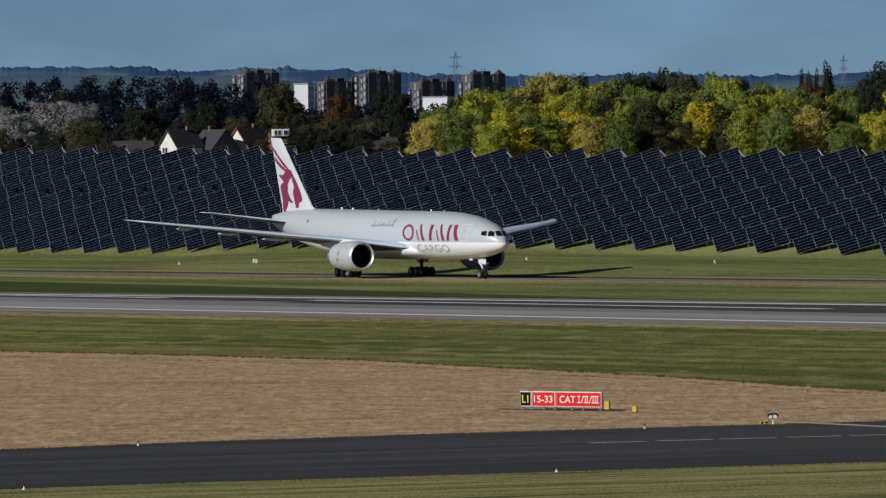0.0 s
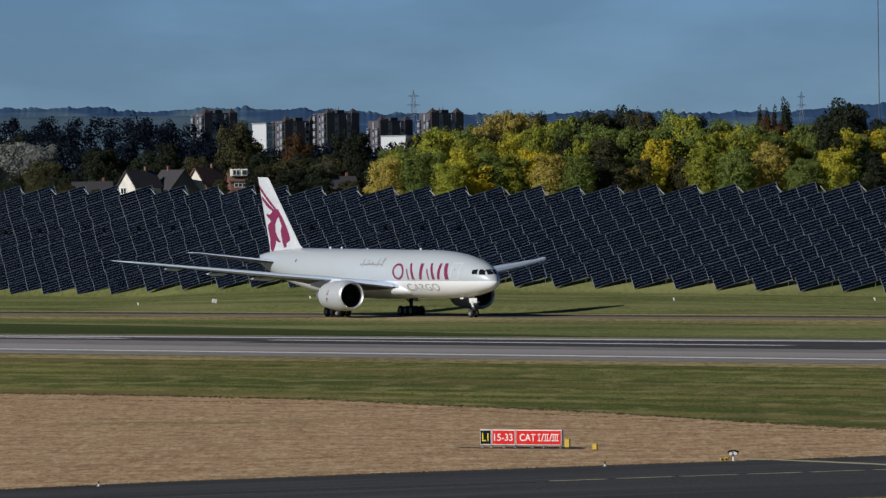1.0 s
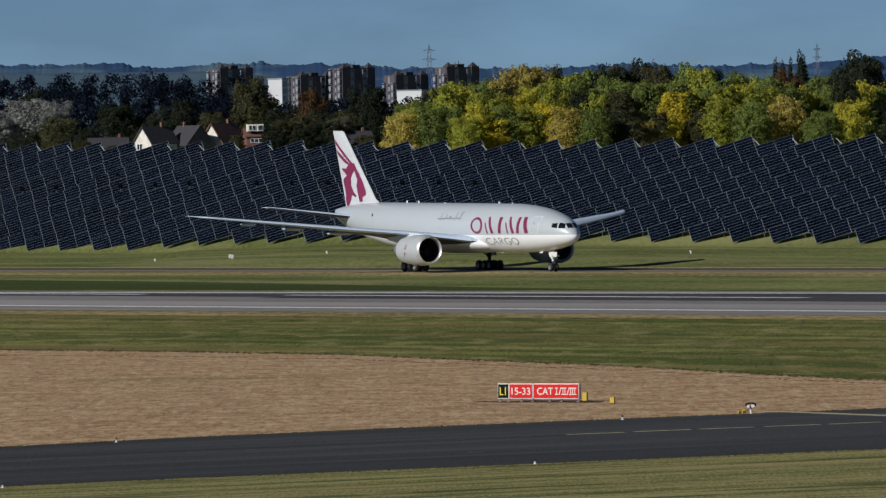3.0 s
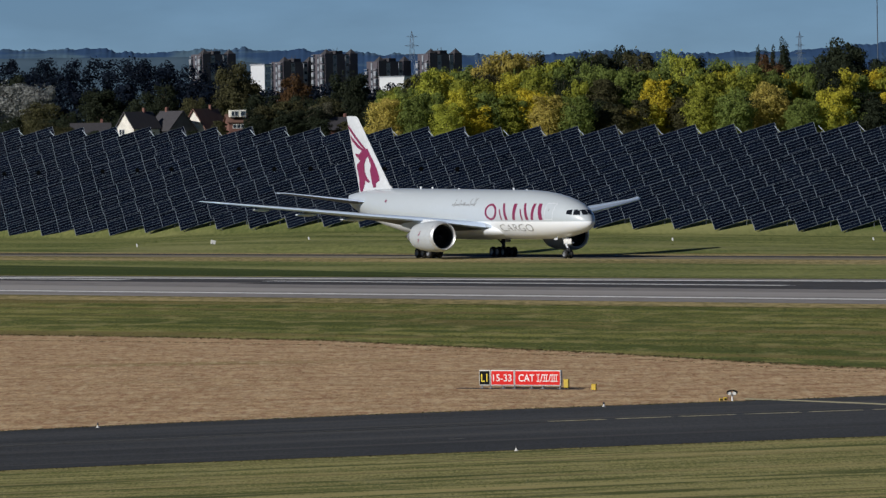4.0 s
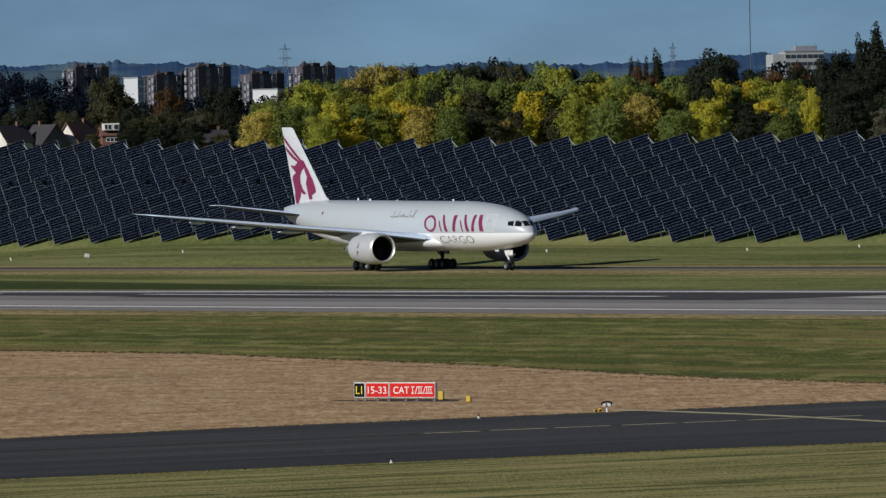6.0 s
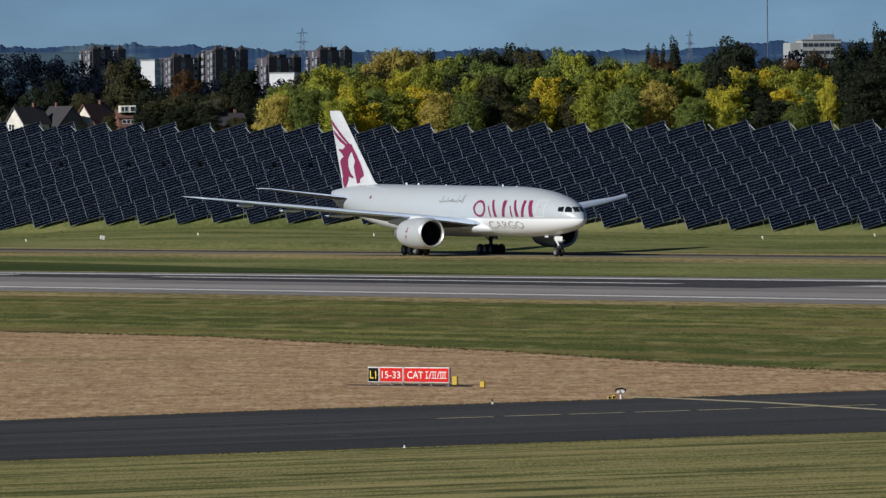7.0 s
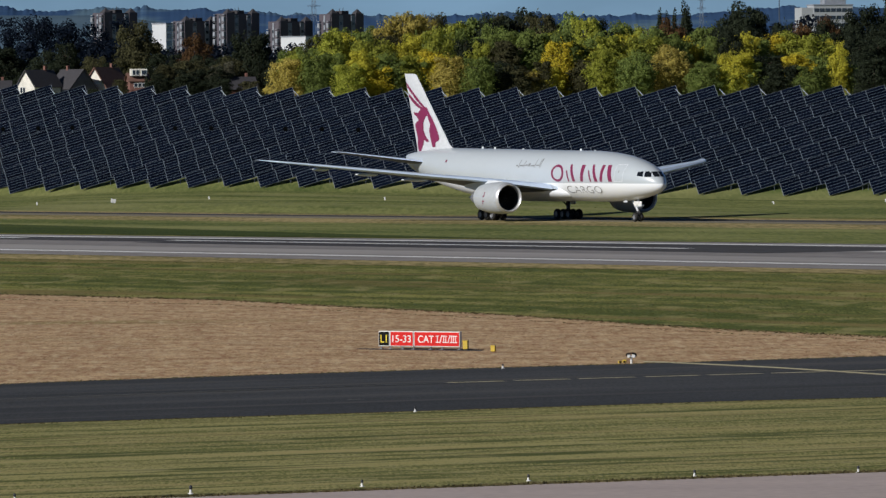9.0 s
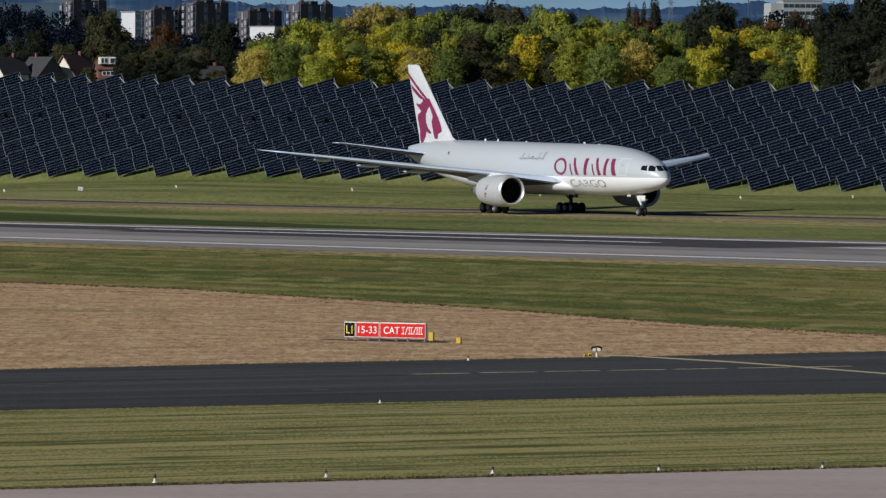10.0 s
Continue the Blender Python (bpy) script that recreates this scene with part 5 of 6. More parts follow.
def build_far_trees():
    rng = random.Random(23)
    # single trees: x, y, height of the top over the airfield, width, colour, stock
    for k, (x, y, top, w, colour, key) in enumerate((
            (-92.0, 1400, 29.4, 15.0, "silver", 0), (-99.5, 1395, 27.8, 12.0, "silver", 2), (-86.0, 1392, 29.6, 8.0, "silver", 1), (-84.5, 1370, 25.0, 11.0, "olive", 3),
            (-93.5, 1430, 31.0, 9.0, "dark", 2), (-75.0, 1420, 28.8, 11.0, "dark", 1), (-66.0, 1410, 27.0, 9.0, "dark", 2), (-61.4, 1400, 28.8, 7.0, "dark", 0),
            (-47.6, 1400, 32.9, 10.5, "olive", 3), (-55.5, 1390, 26.5, 6.0, "olive", 1), (-35.6, 1400, 30.0, 9.0, "rust", 2), (-40.5, 1360, 26.0, 10.0, "dark", 0), (-33.0, 1355, 25.5, 9.0, "dark", 3),
            (-24.6, 1400, 31.6, 9.5, "dark", 1), (-28.0, 1350, 25.0, 8.0, "olive", 2), (-21.0, 1345, 24.5, 8.0, "dark", 0), (-17.0, 1420, 27.5, 8.0, "dark", 3), (-30.5, 1420, 26.0, 8.0, "dark", 0), (-34.6, 1340, 25.0, 9.0, "olive", 1), (-29.2, 1338, 23.8, 8.0, "ash", 2), (-39.8, 1334, 23.6, 8.0, "olive", 0),
            (83.0, 1600, 38.9, 15.0, "dark", 2), (81.5, 1604, 38.0, 12.0, "dark", 1), (85.0, 1597, 37.4, 12.0, "dark", 3), (83.0, 1594, 36.0, 14.0, "dark", 0), (91.0, 1580, 34.5, 8.0, "dark", 0), (76.0, 1585, 34.0, 9.0, "rust", 1), (100.0, 1560, 35.5, 7.0, "rust", 3), (105.0, 1590, 36.5, 10.0, "dark", 1), (110.5, 1590, 38.2, 13.0, "dark", 3), (119.5, 1606, 41.5, 11.0, "dark", 0), (127.0, 1606, 42.0, 12.0, "dark", 2), (135.0, 1604, 41.0, 12.0, "dark", 1),
            (96.0, 1540, 33.5, 9.0, "dark", 2), (104.0, 1540, 33.0, 9.0, "dark", 0), (112.0, 1530, 33.0, 9.0, "dark", 1))):
        tree_at(x, y, top, w, colour, ("round", key), 50 * k)
    for k, (x, y, top, w, colour) in enumerate(((-74.5, 1284, 19.6, 5.5, "olive"), (-69.0, 1282, 19.0, 5.0, "dark"), (-79.0, 1286, 21.0, 7.0, "olive"), (-28.5, 1290, 20.5, 6.0, "dark"), (-23.0, 1292, 20.0, 6.0, "olive"), (-34.0, 1288, 21.5, 7.0, "dark"), (-40.0, 1310, 20.5, 5.0, "dark"), (-58.4, 1282, 18.3, 2.6, "dark"), (-46.6, 1283, 20.4, 4.2, "olive"), (-51.6, 1282, 18.8, 3.0, "dark"), (-41.0, 1284, 20.6, 3.6, "dark"))):
        tree_at(x, y, top, w, colour, ("round", k % 4), 40 * k)
    for x, y, top, w in ((120.5, 1600, 42.2, 9.0), (116.5, 1605, 40.0, 6.0), (124.5, 1602, 41.6, 6.5), (128.5, 1600, 42.6, 7.0), (133.0, 1598, 42.0, 7.0), (68.6, 1700, 37.2, 4.4), (70.2, 1702, 36.6, 4.0), (71.8, 1700, 37.2, 4.0), (74.4, 1700, 38.9, 5.6), (75.2, 1703, 37.9, 4.6)):
        tree_at(x, y, top, w, "dark", ("tall", 0), 77 * x, "tall narrow trees")
    # bushes just behind the houses
    x = -104.0
    while x < -16:
        x += rng.uniform(3.2, 5.2)
        if -60 < x < -42 and rng.random() < 0.5:
            continue
        tree_at(x, rng.uniform(1318, 1345), rng.uniform(20.5, 23.8), rng.uniform(5, 8), rng.choice(["dark", "dark", "olive", "dark"]), ("round", rng.randrange(4)), rng.uniform(0, 360))


def build_far_woods():
    """Dark woods farther off, crown beside crown, as one mass of leaves."""
    rng = random.Random(23)
    verts, faces = [], []
    for y, lo, hi, x0, x1, step in ((1560, 26.0, 30.0, -130, -62, 4.5), (1560, 24.0, 27.5, -50, 0, 6.5), (1800, 31.5, 35.5, -150, -60, 4.5), (1800, 28.0, 31.0, -60, 20, 8.0), (2080, 37.0, 40.2, -180, -74, 4.0), (2150, 38.5, 41.0, -185, -80, 5.0), (2080, 31.0, 35.0, -75, 60, 9.0), (1700, 33.0, 35.5, 60, 160, 8.0)):
        x = x0
        while x < x1:
            x += step * rng.uniform(0.7, 1.3)
            d = y + rng.uniform(-20, 20)
            base, top, w = ground_z(x, d) - 0.4, rng.uniform(lo, hi) + (4.2 if y > 2000 and x < -87 else 1.0) + (1.8 if rng.random() < 0.12 else 0.0), rng.uniform(9, 14) * y / 1700
            h = top - base
            lobes = []
            for k in range(14):
                a, u = rng.uniform(0, 6.3), rng.uniform(0.12, 0.96)
                reach = w * 0.40 * math.sqrt(max(0.04, 1 - ((u - 0.42) / 0.58) ** 2)) * rng.uniform(0.3, 1.0)
                r = w * rng.uniform(0.10, 0.20)
                lobes.append((x + reach * math.cos(a), d + reach * math.sin(a), base + h * u, r, min(r, h * (1.0 - u) + 0.4)))
            vs, fs = crown_mesh(rng, lobes, 1300, 0.85)
            k = len(verts)
            verts += vs
            faces += [tuple(q + k for q in f) for f in fs]
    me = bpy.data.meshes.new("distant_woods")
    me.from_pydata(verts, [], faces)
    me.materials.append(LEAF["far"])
    tagged(new("distant_woods", me), "distant woods, leaves tinted dark blue for haze", "woods", kind="stuff")


build_far_woods()
build_far_trees()


# ---------------------------------------------------------------- houses
def roof_block(bm, w, d, h, ridge, along="y"):
    """A closed gabled body."""
    hw, hd = w / 2, d / 2
    if along == "y":
        sec = [(-hw, 0), (hw, 0), (hw, h), (0, ridge), (-hw, h)]
        a = [bm.verts.new((x, -hd, z)) for x, z in sec]
        b = [bm.verts.new((x, hd, z)) for x, z in sec]
    else:
        sec = [(-hd, 0), (hd, 0), (hd, h), (0, ridge), (-hd, h)]
        a = [bm.verts.new((-hw, y, z)) for y, z in sec]
        b = [bm.verts.new((hw, y, z)) for y, z in sec]
    bm.faces.new(a)
    bm.faces.new(b)
    for i in range(5):
        bm.faces.new((a[i], a[(i + 1) % 5], b[(i + 1) % 5], b[i]))
    bmesh.ops.recalc_face_normals(bm, faces=bm.faces[:])
    return bm


def roof_slopes(w, d, h, ridge, along="y", over=0.35, thick=0.18):
    bm = bmesh.new()
    half, length = (w / 2, d) if along == "y" else (d / 2, w)
    run, rise = half + over, (ridge - h) * (half + over) / half
    for s in (-1, 1):
        a = math.atan2(rise, run)
        L = math.hypot(run, rise)
        m = Matrix.Translation((0, 0, ridge + 0.10)) @ Matrix.Rotation(s * a, 4, "Y") @ Matrix.Translation((s * L / 2, 0, 0))
        if along != "y":
            m = Matrix.Rotation(radians(90), 4, "Z") @ m
        box(bm, (0, 0, 0), (L, length + 2 * over, thick), m)
    return bm


def window_part(parent, x, y, z, w, h, facing="-y"):
    bm = bmesh.new()
    box(bm, (x, y - 0.03, z), (w, 0.10, h))
    f = part("window", bm, M["sign_white"], parent, "white window frame")
    n = max(1, round(w / 0.7))
    for k in range(n):
        bm = bmesh.new()
        box(bm, (x - w / 2 + (k + 0.5) * w / n, y - 0.075, z), (w / n - 0.14, 0.06, h - 0.18))
        part("pane", bm, M["window"], f)


def build_houses():
    # x, y, turn, width, depth, eaves, ridge, wall, roof, along, label
    rows = [(-61.6, 1292, -40, 4.2, 7.0, 3.6, 6.3, "render", "tile", "y", "pale rendered gabled house with a dark roof"),
            (-55.6, 1296, 36, 5.8, 7.0, 3.2, 6.5, "slate_wall", "tile", "y", "dark slate-hung gabled house with white windows"),
            (-49.6, 1300, -34, 5.8, 7.0, 3.0, 7.0, "render", "red_tile", "y", "pale house with a brown tiled gable roof"),
            (-43.6, 1290, 8, 3.4, 7.0, 4.6, 6.0, "brick", "red_tile", "x", "red brick house with a white-framed dormer"),
            (-71.4, 1312, 4, 7.0, 6.0, 2.4, 4.4, "brick", "tile", "x", "brick house with a dark tiled roof and a chimney"),
            (-25.5, 1330, 15, 5.0, 6.0, 3.6, 5.8, "brick", "tile", "x", "brick house with a dark slate roof")]
    for i, (x, y, turn, w, d, eaves, ridge, wall, roof, along, label) in enumerate(rows):
        z = ground_z(x, y) - 0.05
        h = thing("house", pose(x, y, z, 0, 0, turn), label, "house", "houses beyond the solar field")
        part("wall", roof_block(bmesh.new(), w, d, eaves, ridge, along=along), M[wall], h, "", None)
        r = part("roof", roof_slopes(w, d, eaves, ridge, along), M[roof], h)
        bm = bmesh.new()
        cx = (w * 0.3 if along == "x" else 0.0)
        box(bm, (cx, 1.6, ridge + 0.3), (0.5, 0.5, 1.1), None, 0, 0.05)
        part("chimney", bm, M["brick"], r, "brick chimney")
        if i == 3:
            window_part(h, -0.62, -d / 2 - 0.02, 6.2, 1.3, 1.0)
            window_part(h, 0.85, -d / 2 - 0.02, 6.2, 0.9, 1.0)
            window_part(h, 0.1, -d / 2 - 0.02, 3.9, 2.2, 0.8)
            bm = bmesh.new()
            box(bm, (0, -d / 2 + 1.2, 6.2), (3.0, 2.4, 1.3), None, 0, 0.03)
            part("dormer", bm, M["render"], h, "white dormer")
        elif along == "y":
            window_part(h, -w * 0.18, -d / 2, eaves - 0.9, 1.3, 1.2)


build_houses()


# ---------------------------------------------------------------- tower blocks and large buildings
def build_tower(x, y, base, top, width, label):
    h = top - base
    t = thing("tower_block", pose(x, y, base, 0, 0, 38), label, "tower block", "brick tower blocks")
    d = 6.5
    bm = bmesh.new()
    box(bm, (0, 0, h / 2), (width, d, h))
    wall = part("wall", bm, M["hazy_tower_brick"], t, "brown brick walls tinted blue for haze")
    for px in (-width * 0.36, width * 0.40):
        bm = bmesh.new()
        box(bm, (px, -d / 2 - 0.2, h / 2 + 0.1), (width * 0.24, 0.4, h + 0.2))
        part("pier", bm, M["hazy_tower_brick"], wall)
        bm = bmesh.new()
        bmesh.ops.create_cone(bm, cap_ends=True, segments=4, radius1=width * 0.15, radius2=0.05, depth=1.9, matrix=pose(px, -d / 2 + 1.2, h + 0.95, 0, 0, 45))
        part("roof_cap", bm, M["tile"], t, "dark pyramid roof cap")
    bm = bmesh.new()
    box(bm, (0.5, 0, h + 0.6), (width * 0.22, 4.0, 1.2), None, 0, 0.05)
    box(bm, (-1.6, 0.5, h + 0.4), (1.6, 2.0, 0.9), None, 0, 0.05)
    rod(bm, (1.0, 0, h + 1), (1.0, 0, h + 2.4), 0.10, None, 6)
    rod(bm, (-0.6, 0, h + 1), (-0.6, 0, h + 2.0), 0.10, None, 6)
    part("roof_plant", bm, M["tile"], t, "dark rooftop plant room")
    floors = int(h / 2.75)
    for cx, w in ((-width * 0.17, width * 0.12), (width * 0.21, width * 0.12)):
        bm = bmesh.new()
        box(bm, (cx, -d / 2 - 0.12, h / 2), (w, 0.22, h - 1.0))
        s = part("window_bay", bm, M["tower_panel"], wall, "pale window bay")
        for f in range(floors):
            bm = bmesh.new()
            box(bm, (cx, -d / 2 - 0.26, 1.7 + f * 2.75), (w * 0.6, 0.10, 1.0))
            part("pane", bm, M["window"], s)
    bm = bmesh.new()
    box(bm, (-width / 2 - 0.10, 0.0, h / 2), (0.22, d * 0.14, h - 1.0))
    s = part("window_bay", bm, M["tower_panel"], wall, "pale window bay")
    for f in range(floors):
        bm = bmesh.new()
        box(bm, (-width / 2 - 0.24, 0.0, 1.7 + f * 2.75), (0.10, d * 0.10, 1.1))
        part("pane", bm, M["window"], s)
    # balconies on the sunny end
    for f in range(floors):
        for by in (-d * 0.42, d * 0.42):
            bm = bmesh.new()
            box(bm, (-width / 2 - 0.5, by, 1.0 + f * 2.75), (0.9, d * 0.20, 1.65), None, 0, 0.04)
            box(bm, (-width / 2 - 0.45, by, 2.55 + f * 2.75), (0.8, d * 0.22, 0.16))
            part("balcony", bm, M["tower_panel"], t, "pale balcony")
    return t


for tx, ttop in ((-96.1, 51.8), (-66.6, 48.6), (-51.2, 51.2), (-31.6, 48.2), (-12.8, 50.8)):
    build_tower(tx, 2600, 9.8, ttop, 15.0, "brown brick tower block with pale window bays")


def build_block(name, x, y, base, top, w, d, turn, wall, label, rows, cols, pw, ph, side=False):
    b = thing(name, pose(x, y, base, 0, 0, turn), label, "building")
    h = top - base
    bm = bmesh.new()
    box(bm, (0, 0, h / 2), (w, d, h))
    wl_ = part("wall", bm, M[wall], b)
    bm = bmesh.new()
    box(bm, (0, 0, h + 0.15), (w + 0.4, d + 0.4, 0.35))
    part("roof", bm, M["tower_panel"], b, "flat parapet roof")
    for r in range(rows):
        for c in range(cols):
            bm = bmesh.new()
            u = (c + 0.5) / cols - 0.5
            zz = h - 1.5 - r * 2.3
            if side:
                box(bm, (w / 2 + 0.04, u * d, zz), (0.10, pw, ph))
            else:
                box(bm, (u * w, -d / 2 - 0.04, zz), (pw, 0.10, ph))
            part("window", bm, M["window"], wl_)
    return b


build_block("white_flats", -66.4, 2200, 9.5, 42.3, 3.9, 5.1, 60, "white_wall", "tall white block of flats with a shaded blue-grey side", 9, 1, 2.4, 1.6)
build_block("white_hall", -26.6, 2400, 9.8, 40.2, 9.6, 6.0, -28, "white_wall", "white flat-roofed building among trees", 0, 1, 1, 1)
office = build_block("office_building", 141.5, 2200, 9.5, 46.6, 12.5, 8.0, 12, "pale_wall", "pale office building with dark window bands", 5, 7, 1.5, 1.1)
bm = bmesh.new()
box(bm, (-8.0, 0.5, 18.2), (4.2, 8.0, 36.4), None, 0, 0.05)
part("stair_tower", bm, M["pale_wall"], office, "pale blank stair tower")
bm = bmesh.new()
box(bm, (1.0, 0, 38.0), (7.0, 5.0, 1.8), None, 0, 0.1)
for k in range(6):
    rod(bm, (-3 + 1.5 * k, 0, 38), (-3 + 1.5 * k, 0, 39.4 + (k % 2) * 0.6), 0.08, None, 5)
part("roof_plant", bm, M["tower_panel"], office, "pale rooftop plant room with aerials")


# ---------------------------------------------------------------- masts
def build_pylon(x, y, base, top, w):
    p_ = thing("electricity_pylon", pose(x, y, base, 0, 0, 20), "grey lattice electricity pylon on the horizon", "pylon", "electricity pylons")
    h = top - base
    bm = bmesh.new()
    lv = [0, 0.3, 0.55, 0.75, 0.9, 1.0]
    half = [w, w * 0.6, w * 0.36, w * 0.24, w * 0.18, 0.05]
    for (a, ra), (b, rb) in zip(zip(lv, half), list(zip(lv, half))[1:]):
        for i, (sx, sy) in enumerate(((-1, -1), (1, -1), (1, 1), (-1, 1))):
            tx, ty = ((1, -1), (1, 1), (-1, 1), (-1, -1))[i]
            rod(bm, (sx * ra, sy * ra, a * h), (sx * rb, sy * rb, b * h), 0.12, None, 4)
            rod(bm, (sx * ra, sy * ra, a * h), (tx * rb, ty * rb, b * h), 0.07, None, 4)
    part("lattice", bm, M["lattice"], p_)
    for k, z in enumerate((0.68, 0.80, 0.92)):
        bm = bmesh.new()
        for s in (-1, 1):
            rod(bm, (0, 0, z * h + 0.6), (s * w * (1.15 - 0.15 * k), 0, z * h), 0.16, 0.08, 4)
            rod(bm, (0, 0, z * h - 0.4), (s * w * (1.15 - 0.15 * k), 0, z * h), 0.12, 0.08, 4)
        part("cross_arm", bm, M["lattice"], p_)


build_pylon(-38.5, 4400, 45.0, 91.5, 4.6)
build_pylon(203.0, 4400, 45.0, 87.5, 3.2)
mast = thing("radio_mast", pose(200.0, 3500, 9.9), "thin grey radio mast on the horizon", "mast")
bm = bmesh.new()
rod(bm, (0, 0, 0), (0, 0, 130), 0.28, 0.26, 6)
for k in range(40):
    box(bm, (0, 0, 3 + k * 3.1), (0.5, 0.5, 0.06))
part("mast_tube", bm, M["mast"], mast)


# ---------------------------------------------------------------- far hills
def build_hills(name, y, table, mat, amp, label):
    bm = bmesh.new()
    rows = []
    n = 2600
    x0, x1 = -900.0, 900.0
    for k in range(n):
        x = x0 + (x1 - x0) * k / (n - 1)
        flat = blend(x, table)
        top = flat + amp * (noise.noise((x * 0.02, 0, y)) * 1.2 + noise.noise((x * 0.11, 3, y)) + 4.0 * max(0.0, noise.noise((x * 0.05, 7, y))) * abs(noise.noise((x * 0.19, 2, y))) + 1.2 * abs(noise.noise((x * 0.24, 9, y))) + 0.35 * abs(noise.noise((x * 0.6, 4, y))))
        rows.append([bm.verts.new((x, y - 260, 0)), bm.verts.new((x, y - 90, flat * 0.6)), bm.verts.new((x, y - 8, flat * 0.975)), bm.verts.new((x, y, top)), bm.verts.new((x, y + 150, top * 0.7)), bm.verts.new((x, y + 250, 0))])
    for a, b in zip(rows, rows[1:]):
        for i in range(5):
            bm.faces.new((a[i], b[i], b[i + 1], a[i + 1]))
    return link(name, bm, mat, None, label, 50, kind="structure")


# blue distance haze is mixed into the base colours of hills and fields
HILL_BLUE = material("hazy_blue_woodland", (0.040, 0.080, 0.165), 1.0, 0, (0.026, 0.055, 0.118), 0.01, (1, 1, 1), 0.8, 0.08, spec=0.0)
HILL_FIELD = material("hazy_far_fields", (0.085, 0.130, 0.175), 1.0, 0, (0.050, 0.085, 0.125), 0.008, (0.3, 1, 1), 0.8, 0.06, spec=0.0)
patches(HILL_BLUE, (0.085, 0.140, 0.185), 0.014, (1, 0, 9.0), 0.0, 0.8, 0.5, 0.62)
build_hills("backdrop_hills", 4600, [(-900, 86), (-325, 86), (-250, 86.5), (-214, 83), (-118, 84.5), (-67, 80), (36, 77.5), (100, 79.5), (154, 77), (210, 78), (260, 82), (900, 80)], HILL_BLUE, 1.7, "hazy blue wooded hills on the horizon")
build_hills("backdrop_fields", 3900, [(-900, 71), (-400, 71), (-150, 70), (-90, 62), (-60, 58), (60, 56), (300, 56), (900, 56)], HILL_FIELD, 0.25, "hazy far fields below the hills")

# ---------------------------------------------------------------- sign and lights on the airfield
def text_part(text, height, width, x, z, y, mat, parent, label):
    """A word on an upright face that looks towards -y, from its left edge x and foot z."""
    me = lettering(text, height, "")
    bm = bmesh.new()
    bm.from_mesh(me)
    bpy.data.meshes.remove(me)
    xs, ys = [v.co.x for v in bm.verts], [v.co.y for v in bm.verts]
    kx, ky = width / (max(xs) - min(xs)), height / (max(ys) - min(ys))
    for v in bm.verts:
        v.co = (x + (v.co.x - min(xs)) * kx, y, z + (v.co.y - min(ys)) * ky)
    bm.verts.index_update()
    letters("letter", bm, mat, parent, label)


def build_sign():
    a, b = Vector((0.07, 394.4)), Vector((4.60, 391.6))
    d = b - a
    w, turn = d.length, math.degrees(math.atan2(d.y, d.x))
    s = thing("runway_holding_sign", pose(a.x, a.y, 0.02, 0, 0, turn), "red and black runway holding position sign with white letters", "airfield sign")
    z0, z1, t = 0.16, 1.02, 0.22
    k = w / 145.0
    for name, x0, x1, mat, label in (("sign_panel", 0.0, 20.5 * k, "sign_black", "black location panel"), ("sign_panel", 21 * k, 63 * k, "sign_red", "red runway panel"), ("sign_panel", 63.5 * k, 145 * k, "sign_red", "red category panel")):
        bm = bmesh.new()
        box(bm, ((x0 + x1) / 2, 0, (z0 + z1) / 2), (x1 - x0 - 0.02, t, z1 - z0), None, 0, 0.02)
        p = part(name, bm, M["sign_white"], s, label)
        bm = bmesh.new()
        box(bm, ((x0 + x1) / 2, -t / 2 - 0.005, (z0 + z1) / 2), (x1 - x0 - 0.10, 0.02, z1 - z0 - 0.10))
        part("face", bm, M[mat], p, label)
    text_part("L1", 0.44, 11 * k, 4.5 * k, 0.37, -t / 2 - 0.022, M["sign_yellow"], s, "yellow letter")
    text_part("15-33", 0.40, 33 * k, 25.5 * k, 0.39, -t / 2 - 0.022, M["sign_white"], s, "white number")
    text_part("CAT", 0.40, 28 * k, 71.0 * k, 0.39, -t / 2 - 0.022, M["sign_white"], s, "white letter")
    for mid, n in ((105.5, 1), (118.5, 2), (134.0, 3)):
        bm = bmesh.new()
        for i in range(n):
            box(bm, ((mid + (i - (n - 1) / 2) * 3.7) * k, -t / 2 - 0.02, 0.59), (0.042, 0.012, 0.40))
        for z in (0.415, 0.765):
            box(bm, (mid * k, -t / 2 - 0.026, z), ((n * 3.7 + 1.8) * k, 0.012, 0.05))
        part("numeral", bm, M["sign_white"], s, "white Roman numeral")
    for mid in (111.5, 125.8):
        bm = bmesh.new()
        box(bm, (0, 0, 0), (0.05, 0.012, 0.43), pose(mid * k, -t / 2 - 0.02, 0.59, 0, 18, 0))
        part("slash", bm, M["sign_white"], s, "white slash")
    for x in (4, 20, 42, 62, 92, 112, 142):
        bm = bmesh.new()
        rod(bm, (x * k, 0, 0), (x * k, 0, z0 + 0.04), 0.05, 0.04, 8)
        box(bm, (x * k, 0, 0.015), (0.2, 0.24, 0.03))
        part("leg", bm, M["gear_metal"], s, "short metal leg")


build_sign()
# the sign's shadow, laid on the grass as a dark sheet
sheet("soil_strip", [(-1.0, 395.6), (5.9, 391.4), (5.7, 389.6), (4.6, 390.0), (0.0, 392.9), (-1.3, 394.4)], 0.028, M["sign_shade"], "dark strip laid under the sign as its shadow")


